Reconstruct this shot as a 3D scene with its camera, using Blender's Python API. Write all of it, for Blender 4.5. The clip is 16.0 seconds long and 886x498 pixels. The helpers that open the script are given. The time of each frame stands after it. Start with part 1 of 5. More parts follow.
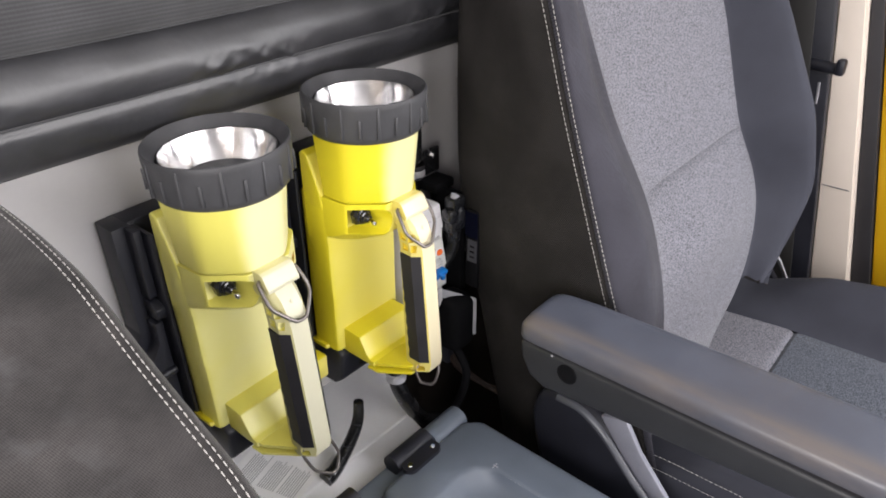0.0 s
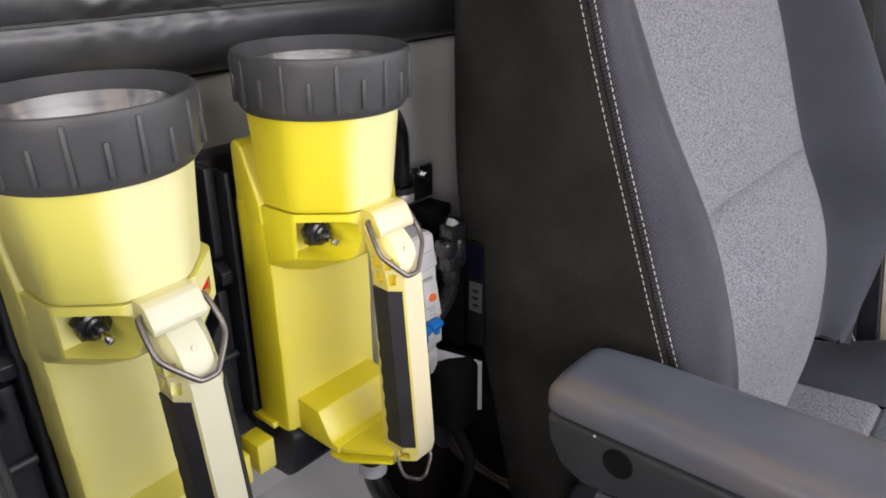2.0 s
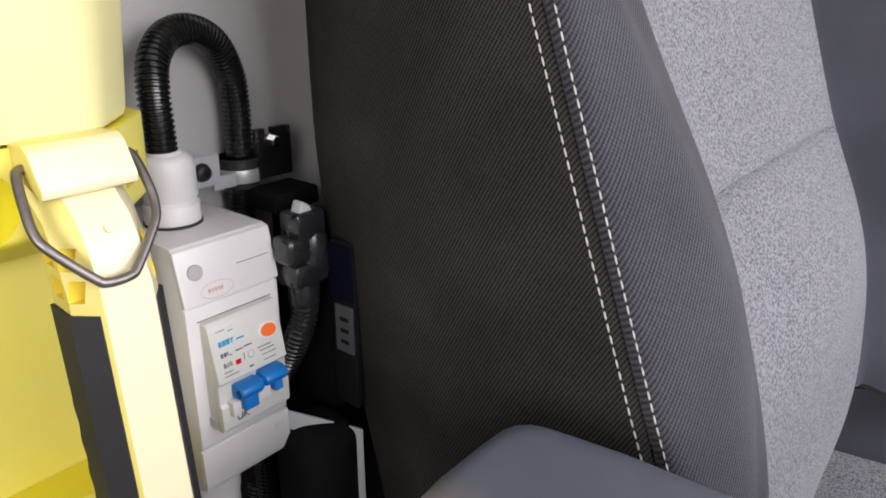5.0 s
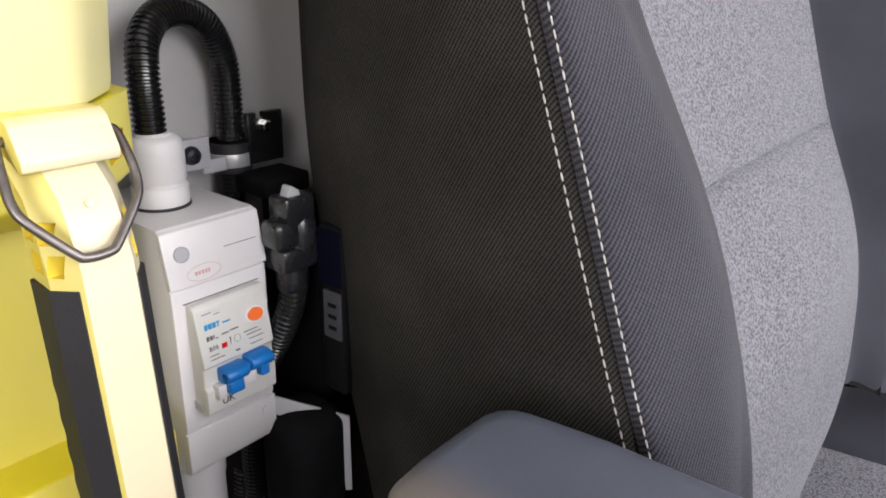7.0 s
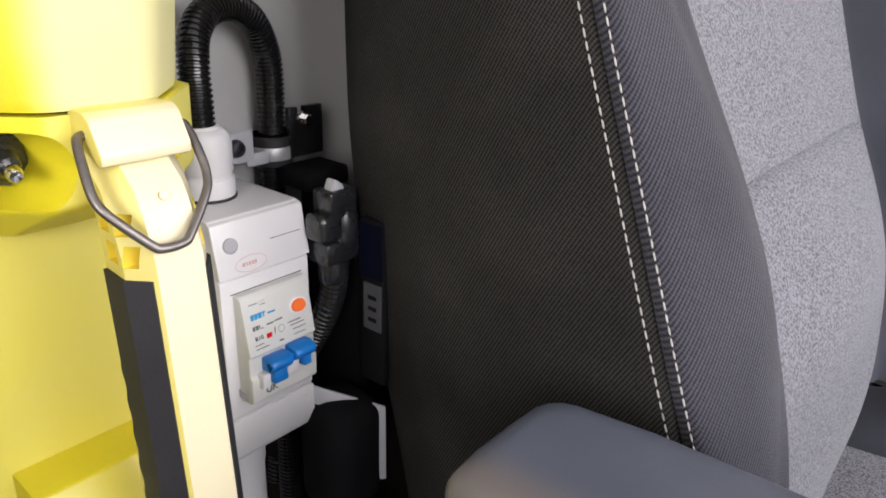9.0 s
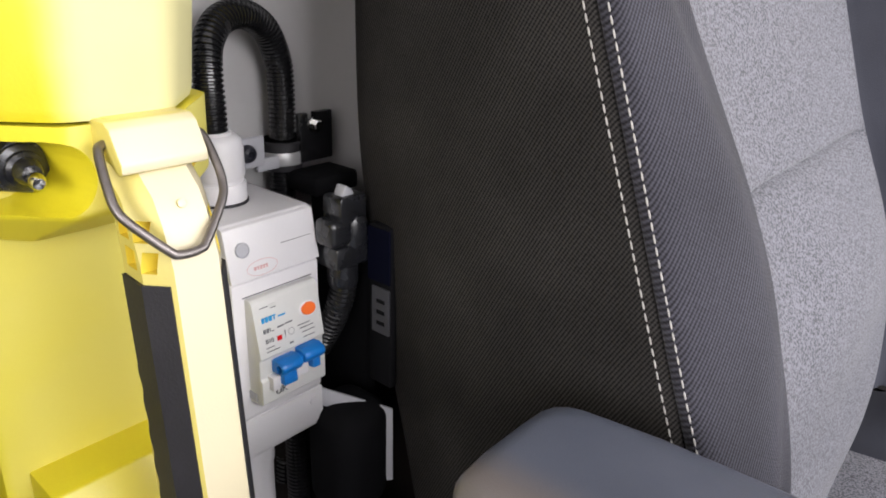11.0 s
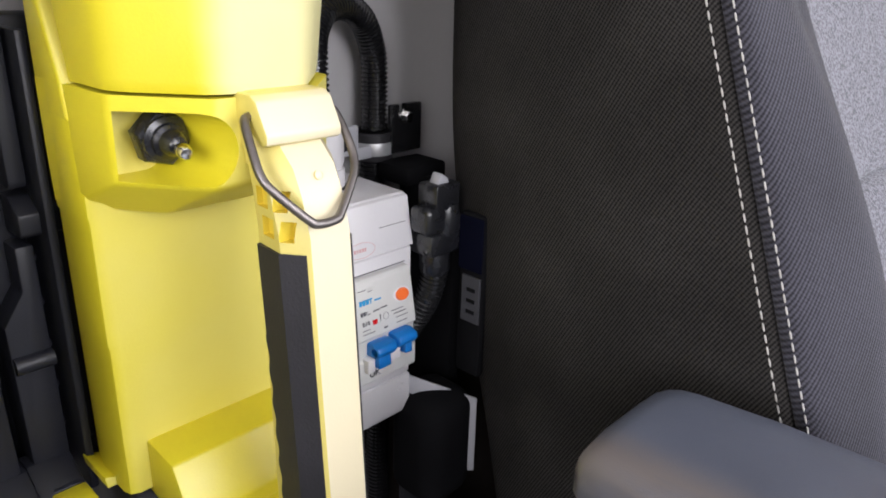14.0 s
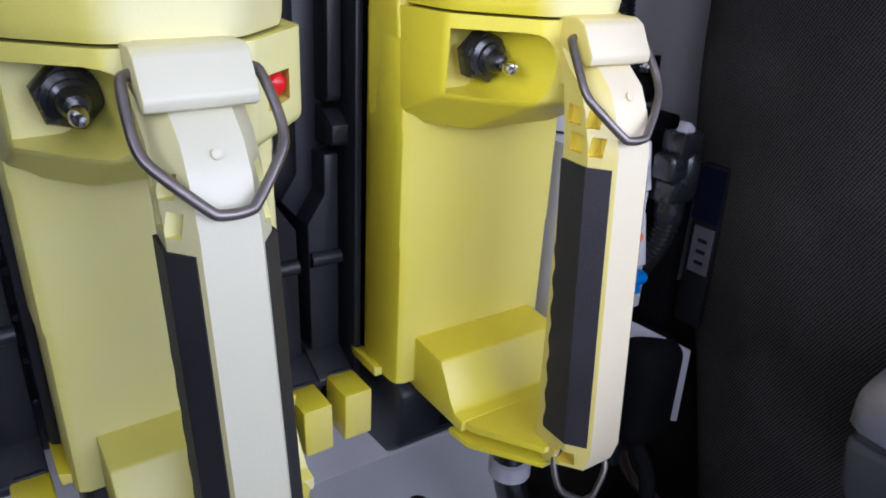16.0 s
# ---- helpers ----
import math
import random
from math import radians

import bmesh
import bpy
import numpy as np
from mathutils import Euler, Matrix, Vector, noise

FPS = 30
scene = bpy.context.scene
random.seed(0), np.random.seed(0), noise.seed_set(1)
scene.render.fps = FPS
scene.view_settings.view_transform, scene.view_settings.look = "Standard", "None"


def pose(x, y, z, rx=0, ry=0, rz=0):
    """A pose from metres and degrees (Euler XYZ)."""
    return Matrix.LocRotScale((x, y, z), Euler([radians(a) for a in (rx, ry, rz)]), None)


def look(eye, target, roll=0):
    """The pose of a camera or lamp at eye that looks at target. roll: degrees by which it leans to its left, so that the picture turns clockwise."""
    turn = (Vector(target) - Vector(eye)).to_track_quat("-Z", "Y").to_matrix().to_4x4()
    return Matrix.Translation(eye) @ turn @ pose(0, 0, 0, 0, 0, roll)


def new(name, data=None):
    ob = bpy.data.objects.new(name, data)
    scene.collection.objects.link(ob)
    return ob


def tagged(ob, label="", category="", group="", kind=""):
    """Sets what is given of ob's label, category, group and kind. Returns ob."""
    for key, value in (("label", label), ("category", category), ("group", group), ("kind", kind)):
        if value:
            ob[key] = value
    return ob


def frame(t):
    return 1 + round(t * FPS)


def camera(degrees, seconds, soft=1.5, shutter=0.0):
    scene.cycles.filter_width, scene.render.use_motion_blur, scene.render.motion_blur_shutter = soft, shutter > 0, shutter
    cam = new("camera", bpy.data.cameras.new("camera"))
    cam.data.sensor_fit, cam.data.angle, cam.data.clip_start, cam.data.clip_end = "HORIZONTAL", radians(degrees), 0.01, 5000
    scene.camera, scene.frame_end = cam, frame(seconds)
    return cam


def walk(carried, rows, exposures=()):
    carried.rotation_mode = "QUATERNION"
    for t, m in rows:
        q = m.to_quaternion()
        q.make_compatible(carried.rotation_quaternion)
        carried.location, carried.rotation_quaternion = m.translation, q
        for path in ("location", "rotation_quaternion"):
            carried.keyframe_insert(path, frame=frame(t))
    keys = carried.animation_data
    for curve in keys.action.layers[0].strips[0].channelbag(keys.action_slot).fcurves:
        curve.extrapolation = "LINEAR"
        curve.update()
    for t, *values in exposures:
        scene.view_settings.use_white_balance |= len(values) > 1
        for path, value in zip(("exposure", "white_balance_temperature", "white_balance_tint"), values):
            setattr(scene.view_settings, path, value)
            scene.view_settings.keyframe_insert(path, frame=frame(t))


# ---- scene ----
cam = camera(62.7, 16.0, 1.8)
METRES, EYE, TILT, LEAN, TURN = 0.75, 1.2, -30.0, 0.0, -50.0
ROWS = [
    (0.0, 0.0, 0.0, 0.0, 0.0, 0.0, -0.0),
    (0.5, 0.0029, 0.0119, -0.0233, -0.06, 0.3, 0.02),
    (1.0, -0.0036, 0.0619, -0.0736, -0.04, 3.7, 0.21),
    (1.5, -0.0049, 0.1879, -0.0805, -0.04, 4.72, 0.45),
    (2.0, 0.0114, 0.3125, -0.0516, 0.23, 6.56, 0.25),
    (2.5, 0.0381, 0.4055, -0.063, 0.5, 7.19, 0.9),
    (3.0, 0.0579, 0.5168, -0.0645, 0.39, 8.71, 1.28),
    (3.5, 0.0719, 0.6143, -0.0463, -0.03, 9.08, 1.4),
    (4.0, 0.0994, 0.6647, -0.0426, -0.57, 9.09, 1.23),
    (4.5, 0.1185, 0.6758, -0.034, -0.82, 9.12, 0.69),
    (7.0, 0.1329, 0.6786, -0.0413, -1.27, 8.76, -0.81),
    (7.5, 0.122, 0.6765, -0.0419, -1.09, 8.66, -0.89),
    (8.0, 0.119, 0.6737, -0.0383, -1.01, 8.45, -1.06),
    (8.5, 0.1155, 0.6659, -0.0364, -0.9, 8.35, -1.28),
    (9.0, 0.1063, 0.6696, -0.0423, -0.73, 8.22, -1.66),
    (11.5, 0.1033, 0.6589, -0.0403, -0.26, 8.37, -2.09),
    (12.0, 0.0979, 0.661, -0.0404, -0.01, 8.49, -2.14),
    (12.5, 0.0919, 0.6613, -0.0401, 0.03, 8.6, -2.16),
    (13.0, 0.0893, 0.6608, -0.0374, 0.29, 8.73, -2.29),
    (13.5, 0.0726, 0.6597, -0.0449, 0.78, 8.92, -2.61),
    (14.0, 0.0579, 0.656, -0.0624, 2.37, 9.01, -3.59),
    (14.5, 0.0412, 0.6545, -0.081, 4.42, 8.78, -5.46),
    (15.0, 0.0132, 0.6482, -0.091, 6.12, 8.22, -6.92),
    (15.5, -0.0109, 0.6364, -0.106, 8.65, 7.45, -9.07),
    (16.0, -0.0233, 0.6175, -0.1145, 12.08, 6.23, -10.28),
]
# seconds, stops, kelvin, tint
EXPOSURES = [(0.0, -0.05, 6500, 14), (1.2, -0.05, 6500, 14), (2.0, -0.25, 6500, 14), (2.6, -0.25, 6500, 14), (3.2, -0.08, 6500, 14), (4.0, -0.06, 6500, 14), (13.0, -0.06, 6400, 14), (14.0, -0.10, 6250, 15), (14.5, -0.22, 6100, 16), (15.2, -0.30, 5800, 18), (16.0, -0.43, 5350, 22)]
walk(cam, [(t, pose(0, 0, EYE, TILT, LEAN, TURN) @ pose(METRES * x, METRES * y, METRES * z, 90 + pitch, roll, yaw)) for t, x, y, z, yaw, pitch, roll in ROWS], EXPOSURES)

# ---- light ----
world = bpy.data.worlds.new("sky")
scene.world = world
world.use_nodes = True
wn = world.node_tree.nodes
sky = wn.new("ShaderNodeTexSky")
sky.sky_type, sky.sun_disc = "NISHITA", False
sky.sun_elevation, sky.sun_rotation = radians(50), radians(200)
wn["Background"].inputs["Strength"].default_value = 0.06
world.node_tree.links.new(sky.outputs["Color"], wn["Background"].inputs["Color"])
sun = new("sun", bpy.data.lights.new("sun", "SUN"))
sun.data.energy, sun.data.angle, sun.data.color = 1.0, radians(15), (1, 0.96, 0.9)
sun.matrix_world = look((0.9, -3.0, 3.6), (0.4, 0.4, 0.6))


def window_light(eye, target, w, h, power, color):
    lamp = new("window_light", bpy.data.lights.new("window_light", "AREA"))
    lamp.data.shape, lamp.data.size, lamp.data.size_y = "RECTANGLE", w, h
    lamp.data.energy, lamp.data.color = power, color
    lamp.matrix_world = look(eye, target)


window_light((0.60, -1.20, 1.34), (0.46, 0.4, 1.10), 1.50, 0.75, 33, (1.0, 0.985, 0.97))
window_light((-0.70, -0.30, 1.20), (0.4, 0.2, 0.70), 0.8, 0.6, 20, (1.0, 0.985, 0.97))
window_light((1.56, -0.42, 1.15), (0.7, 0.1, 0.7), 0.85, 0.8, 10, (0.96, 0.98, 1.0))

# ---- materials ----


def material(name, color, rough=0.5, metal=0.0, vary=0.12, scale=30.0, bump=0.0, bump_scale=300.0, second=None, spec=0.5, coat=0.0):
    """A surface whose colour varies at two scales, with a fine relief."""
    m = bpy.data.materials.new(name)
    m.use_nodes = True
    n, link = m.node_tree.nodes, m.node_tree.links.new
    b = n["Principled BSDF"]
    b.inputs["Roughness"].default_value, b.inputs["Metallic"].default_value = rough, metal
    b.inputs["Specular IOR Level"].default_value, b.inputs["Coat Weight"].default_value = spec, coat
    co = n.new("ShaderNodeTexCoord")
    big, fine = n.new("ShaderNodeTexNoise"), n.new("ShaderNodeTexNoise")
    big.inputs["Scale"].default_value, fine.inputs["Scale"].default_value = scale, bump_scale
    big.inputs["Detail"].default_value, fine.inputs["Detail"].default_value = 5, 3
    for t in (big, fine):
        link(co.outputs["Object"], t.inputs["Vector"])
    add = n.new("ShaderNodeMath")
    add.operation = "MULTIPLY_ADD"
    add.inputs[1].default_value = 0.3
    link(fine.outputs["Fac"], add.inputs[0]), link(big.outputs["Fac"], add.inputs[2])
    ramp = n.new("ShaderNodeValToRGB")
    lo = second or [c * (1 - vary) for c in color]
    ramp.color_ramp.elements[0].position, ramp.color_ramp.elements[1].position = 0.45, 0.85
    ramp.color_ramp.elements[0].color, ramp.color_ramp.elements[1].color = (*lo, 1), (*[min(1, c * (1 + vary * 0.6)) for c in color], 1)
    link(add.outputs[0], ramp.inputs["Fac"]), link(ramp.outputs["Color"], b.inputs["Base Color"])
    rr = n.new("ShaderNodeMapRange")
    rr.inputs["To Min"].default_value, rr.inputs["To Max"].default_value = max(0.02, rough - 0.08), min(1, rough + 0.1)
    link(big.outputs["Fac"], rr.inputs["Value"]), link(rr.outputs["Result"], b.inputs["Roughness"])
    if bump:
        bp = n.new("ShaderNodeBump")
        bp.inputs["Strength"].default_value, bp.inputs["Distance"].default_value = bump, 0.0006
        link(fine.outputs["Fac"], bp.inputs["Height"]), link(bp.outputs["Normal"], b.inputs["Normal"])
    return m


def faded_front_lit(name, deep, pale, reach=(0.50, 1.30)):
    """Moulded, sun-faded plastic with windscreen light painted paler into the faces turned to it."""
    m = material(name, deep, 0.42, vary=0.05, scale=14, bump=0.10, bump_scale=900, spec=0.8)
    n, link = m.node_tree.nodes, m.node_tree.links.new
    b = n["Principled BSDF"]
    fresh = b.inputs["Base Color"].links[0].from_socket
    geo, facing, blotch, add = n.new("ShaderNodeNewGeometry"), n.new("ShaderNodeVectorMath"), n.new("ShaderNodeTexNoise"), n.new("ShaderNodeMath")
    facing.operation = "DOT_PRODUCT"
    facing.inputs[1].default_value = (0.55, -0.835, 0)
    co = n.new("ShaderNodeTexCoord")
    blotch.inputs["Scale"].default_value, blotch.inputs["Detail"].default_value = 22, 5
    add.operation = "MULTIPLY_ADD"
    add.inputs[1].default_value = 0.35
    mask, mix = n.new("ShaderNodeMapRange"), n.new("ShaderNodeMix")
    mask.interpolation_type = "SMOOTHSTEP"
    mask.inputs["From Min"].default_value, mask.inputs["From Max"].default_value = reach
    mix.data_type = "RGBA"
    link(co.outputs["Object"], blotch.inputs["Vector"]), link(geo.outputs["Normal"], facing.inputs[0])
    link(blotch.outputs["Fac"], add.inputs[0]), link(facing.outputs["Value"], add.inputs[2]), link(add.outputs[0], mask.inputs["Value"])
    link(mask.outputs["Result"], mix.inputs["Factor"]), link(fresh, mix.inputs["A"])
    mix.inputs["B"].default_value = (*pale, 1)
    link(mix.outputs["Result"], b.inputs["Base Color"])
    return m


def worn_edge(m, at, width, color, grain=(60, 9, 30), patches=(0.30, 0.60)):
    """Adds a rubbed streak of another colour along the edge at the place at across x."""
    n, link = m.node_tree.nodes, m.node_tree.links.new
    b = n["Principled BSDF"]
    under = b.inputs["Base Color"].links[0].from_socket
    co, sep, blotch = n.new("ShaderNodeTexCoord"), n.new("ShaderNodeSeparateXYZ"), n.new("ShaderNodeTexNoise")
    stretch = n.new("ShaderNodeMapping")
    stretch.inputs["Scale"].default_value = grain
    blotch.inputs["Scale"].default_value, blotch.inputs["Detail"].default_value = 1.0, 6
    dist, near, mul, mix = n.new("ShaderNodeMath"), n.new("ShaderNodeMapRange"), n.new("ShaderNodeMath"), n.new("ShaderNodeMix")
    dist.operation, mul.operation, mix.data_type = "SUBTRACT", "MULTIPLY", "RGBA"
    dist.inputs[1].default_value = at
    band = n.new("ShaderNodeMath")
    band.operation = "ABSOLUTE"
    near.interpolation_type = "SMOOTHSTEP"
    near.inputs["From Min"].default_value, near.inputs["From Max"].default_value = width, 0.0
    patch = n.new("ShaderNodeMapRange")
    patch.inputs["From Min"].default_value, patch.inputs["From Max"].default_value = patches
    link(co.outputs["Object"], sep.inputs["Vector"]), link(co.outputs["Object"], stretch.inputs["Vector"]), link(stretch.outputs["Vector"], blotch.inputs["Vector"])
    link(sep.outputs["X"], dist.inputs[0]), link(dist.outputs[0], band.inputs[0]), link(band.outputs[0], near.inputs["Value"])
    link(blotch.outputs["Fac"], patch.inputs["Value"]), link(near.outputs["Result"], mul.inputs[0]), link(patch.outputs["Result"], mul.inputs[1])
    link(mul.outputs[0], mix.inputs["Factor"]), link(under, mix.inputs["A"])
    mix.inputs["B"].default_value = (*color, 1)
    link(mix.outputs["Result"], b.inputs["Base Color"])
    return m


def twill(name, dark, light, across, pitch, depth, stain=0.35, stain_scale=14, thread=0.2, sheen=0.15, spec=0.25):
    """A ribbed twill cloth: ribs that repeat along the direction across, broken into threads, with soft stains."""
    m = material(name, light, 0.85, vary=0.15, scale=9, spec=spec)
    n, link = m.node_tree.nodes, m.node_tree.links.new
    b = n["Principled BSDF"]
    co = n.new("ShaderNodeTexCoord")
    way = Vector(across).normalized()
    along = way.cross(Vector((0.7, 0.7, 0.05))).normalized()

    def bands(direction, step, wobble):
        dot, back, wave = n.new("ShaderNodeVectorMath"), n.new("ShaderNodeCombineXYZ"), n.new("ShaderNodeTexWave")
        dot.operation = "DOT_PRODUCT"
        dot.inputs[1].default_value = direction
        link(co.outputs["Object"], dot.inputs[0]), link(dot.outputs["Value"], back.inputs["X"])
        wave.bands_direction = "X"
        wave.inputs["Scale"].default_value, wave.inputs["Distortion"].default_value, wave.inputs["Detail Scale"].default_value = 0.314 / step, wobble, 3
        link(back.outputs["Vector"], wave.inputs["Vector"])
        return wave
    ribs, cross = bands(way, pitch, 0.5), bands(along, pitch * 0.8, 1.0)
    mottle, fuzz = n.new("ShaderNodeTexNoise"), n.new("ShaderNodeTexNoise")
    mottle.inputs["Scale"].default_value, mottle.inputs["Detail"].default_value = stain_scale, 6
    fuzz.inputs["Scale"].default_value = 700
    for q in (mottle, fuzz):
        link(co.outputs["Object"], q.inputs["Vector"])
    mul, mul2 = n.new("ShaderNodeMath"), n.new("ShaderNodeMath")
    for q, f in ((mul, thread), (mul2, 0.9)):
        q.operation = "MULTIPLY_ADD"
        q.inputs[1].default_value = f
    link(cross.outputs["Fac"], mul.inputs[0]), link(ribs.outputs["Fac"], mul.inputs[2])
    link(fuzz.outputs["Fac"], mul2.inputs[0]), link(mul.outputs[0], mul2.inputs[2])
    mix = n.new("ShaderNodeValToRGB")
    mix.color_ramp.elements[0].position, mix.color_ramp.elements[1].position = 0.35, 1.0
    mix.color_ramp.elements[0].color, mix.color_ramp.elements[1].color = (*dark, 1), (*light, 1)
    half = n.new("ShaderNodeMath")
    half.operation = "MULTIPLY"
    half.inputs[1].default_value = 0.6
    link(mul2.outputs[0], half.inputs[0]), link(half.outputs[0], mix.inputs["Fac"])
    tone, spot = n.new("ShaderNodeMix"), n.new("ShaderNodeMapRange")
    spot.inputs["From Min"].default_value, spot.inputs["From Max"].default_value = 0.3, 0.7
    spot.inputs["To Min"].default_value, spot.inputs["To Max"].default_value = 1 - stain, 1 + stain
    tone.data_type, tone.blend_type = "RGBA", "MULTIPLY"
    tone.inputs["Factor"].default_value = 1
    link(mottle.outputs["Fac"], spot.inputs["Value"])
    link(mix.outputs["Color"], tone.inputs["A"]), link(spot.outputs["Result"], tone.inputs["B"])
    link(tone.outputs["Result"], b.inputs["Base Color"])
    bp = n.new("ShaderNodeBump")
    bp.inputs["Strength"].default_value, bp.inputs["Distance"].default_value = depth, 0.0008
    link(mul2.outputs[0], bp.inputs["Height"]), link(bp.outputs["Normal"], b.inputs["Normal"])
    b.inputs["Sheen Weight"].default_value = sheen
    return m


def speckle(name, dark, light, size):
    """A flat woven cloth of dark and light threads."""
    m = material(name, light, 0.9, scale=8, spec=0.2)
    n, link = m.node_tree.nodes, m.node_tree.links.new
    b = n["Principled BSDF"]
    co, grain, cell = n.new("ShaderNodeTexCoord"), n.new("ShaderNodeTexNoise"), n.new("ShaderNodeTexVoronoi")
    grain.inputs["Scale"].default_value, grain.inputs["Detail"].default_value = 1 / size, 2
    cell.inputs["Scale"].default_value = 0.9 / size
    for t in (grain, cell):
        link(co.outputs["Object"], t.inputs["Vector"])
    mul = n.new("ShaderNodeMath")
    mul.operation = "MULTIPLY_ADD"
    mul.inputs[1].default_value = 0.25
    link(cell.outputs["Distance"], mul.inputs[0]), link(grain.outputs["Fac"], mul.inputs[2])
    ramp = n.new("ShaderNodeValToRGB")
    ramp.color_ramp.elements[0].position, ramp.color_ramp.elements[1].position = 0.52, 0.70
    ramp.color_ramp.elements[0].color, ramp.color_ramp.elements[1].color = (*dark, 1), (*light, 1)
    link(mul.outputs[0], ramp.inputs["Fac"]), link(ramp.outputs["Color"], b.inputs["Base Color"])
    bp = n.new("ShaderNodeBump")
    bp.inputs["Strength"].default_value, bp.inputs["Distance"].default_value = 0.4, 0.0006
    link(mul.outputs[0], bp.inputs["Height"]), link(bp.outputs["Normal"], b.inputs["Normal"])
    b.inputs["Sheen Weight"].default_value = 0.2
    return m


def clear(name, color=(1, 1, 1), rough=0.02):
    m = bpy.data.materials.new(name)
    m.use_nodes = True
    b = m.node_tree.nodes["Principled BSDF"]
    b.inputs["Base Color"].default_value = (*color, 1)
    b.inputs["Transmission Weight"].default_value, b.inputs["Roughness"].default_value, b.inputs["IOR"].default_value = 1, rough, 1.45
    return m


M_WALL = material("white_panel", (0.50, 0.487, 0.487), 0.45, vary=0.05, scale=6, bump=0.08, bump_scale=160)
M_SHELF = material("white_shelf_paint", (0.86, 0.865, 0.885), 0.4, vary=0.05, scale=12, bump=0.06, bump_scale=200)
# Front light is painted into these yellows; heads and handles carry more of it.
M_YELLOW = faded_front_lit("bright_yellow_plastic", (0.735, 0.630, 0.018), (0.755, 0.670, 0.17))
M_YELLOW_HEAD = faded_front_lit("faded_front_lit_yellow_head", (0.715, 0.610, 0.015), (0.72, 0.665, 0.33), (0.30, 1.10))
M_FADED = faded_front_lit("faded_yellow_plastic", (0.71, 0.655, 0.13), (0.75, 0.715, 0.36))
M_FADED_HEAD = faded_front_lit("faded_yellow_head", (0.67, 0.615, 0.12), (0.70, 0.665, 0.36), (0.30, 1.10))
M_PALE = faded_front_lit("faded_front_lit_yellow_plastic", (0.67, 0.565, 0.13), (0.645, 0.575, 0.385), (0.10, 0.85))
M_CREAM = faded_front_lit("faded_front_lit_cream_plastic", (0.58, 0.54, 0.25), (0.53, 0.51, 0.37), (0.10, 0.85))
M_FRESH = material("unfaded_yellow_plastic", (0.74, 0.57, 0.05), 0.45, vary=0.05, scale=14, bump=0.1, bump_scale=900)
M_RUBBER = material("grey_black_rubber", (0.045, 0.045, 0.048), 0.5, vary=0.2, scale=40, bump=0.25, bump_scale=700)
M_GRIP = material("black_grip_rubber", (0.016, 0.015, 0.018), 0.6, vary=0.2, scale=40, bump=0.3, bump_scale=800)
M_BLACK = material("black_plastic", (0.0145, 0.0152, 0.0215), 0.40, vary=0.25, scale=25, bump=0.15, bump_scale=900, spec=0.4)
M_DEEP = material("matt_black_plastic", (0.006, 0.006, 0.007), 0.8, vary=0.3, scale=25, bump=0.1, bump_scale=900, spec=0.08)
M_CONDUIT = material("black_conduit", (0.009, 0.009, 0.010), 0.24, vary=0.2, scale=60, spec=0.8)
M_STEEL = material("bent_steel_wire", (0.20, 0.18, 0.17), 0.38, 0.9, vary=0.25, scale=50)
M_BAND = material("brushed_zinc", (0.62, 0.62, 0.63), 0.42, 0.6, vary=0.1, scale=60)
M_CHROME = material("bright_metal", (0.82, 0.81, 0.79), 0.12, 1.0, vary=0.05, scale=50)
M_MIRROR = material("mirror_reflector", (0.96, 0.95, 0.95), 0.13, 1.0, vary=0.02, scale=20)
M_GREYPL = material("white_grey_plastic", (0.69, 0.675, 0.69), 0.38, vary=0.04, scale=20, bump=0.06, bump_scale=900)
M_LABEL = material("pale_label_paper", (0.90, 0.90, 0.90), 0.5, vary=0.05, scale=30)
M_BREAKER = material("pale_breaker_plastic", (0.62, 0.62, 0.60), 0.35, vary=0.04, scale=30)
M_BLUE = material("blue_plastic", (0.006, 0.16, 0.52), 0.35, vary=0.1, scale=60)
M_CYAN = material("sky_blue_ink", (0.02, 0.30, 0.62), 0.5, vary=0.08, scale=60)
# Label paper darkened to carry the shade behind the seat.
M_DULL = material("shaded_label_paper", (0.055, 0.055, 0.062), 0.7, vary=0.1, scale=80, spec=0.1)
M_ORANGE = material("orange_plastic", (0.85, 0.16, 0.03), 0.35, vary=0.06, scale=60)
M_RED = material("red_plastic", (0.65, 0.01, 0.015), 0.2, vary=0.06, scale=60)
M_INK = material("dark_ink", (0.12, 0.12, 0.13), 0.6, vary=0.1, scale=60)
M_PINK = material("faded_red_ink", (0.62, 0.36, 0.36), 0.6, vary=0.1, scale=60)
M_VINYL = material("black_vinyl", (0.024, 0.024, 0.027), 0.43, vary=0.35, scale=18, bump=0.55, bump_scale=150, spec=0.85)
M_VINYL2 = twill("ribbed_black_cloth", (0.024, 0.024, 0.026), (0.045, 0.045, 0.048), (0.0, 0.15, 1.0), 0.0034, 0.12, 0.35, thread=0.10, sheen=0.1, spec=0.8)
M_CONSOLE = material("blue_grey_hard_plastic", (0.125, 0.148, 0.184), 0.34, vary=0.12, scale=22, bump=0.25, bump_scale=1100)
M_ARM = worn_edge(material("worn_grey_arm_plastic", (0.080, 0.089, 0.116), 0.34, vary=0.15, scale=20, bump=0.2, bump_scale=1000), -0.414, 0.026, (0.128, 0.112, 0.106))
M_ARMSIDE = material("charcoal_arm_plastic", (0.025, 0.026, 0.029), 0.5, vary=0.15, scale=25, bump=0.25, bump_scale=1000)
M_SIDE = twill("dark_twill_cloth", (0.0078, 0.0073, 0.0070), (0.0415, 0.0385, 0.0365), (0, 0.88, 0.47), 0.0019, 0.30, 0.28, sheen=0.0, spec=0.06, thread=0.35)
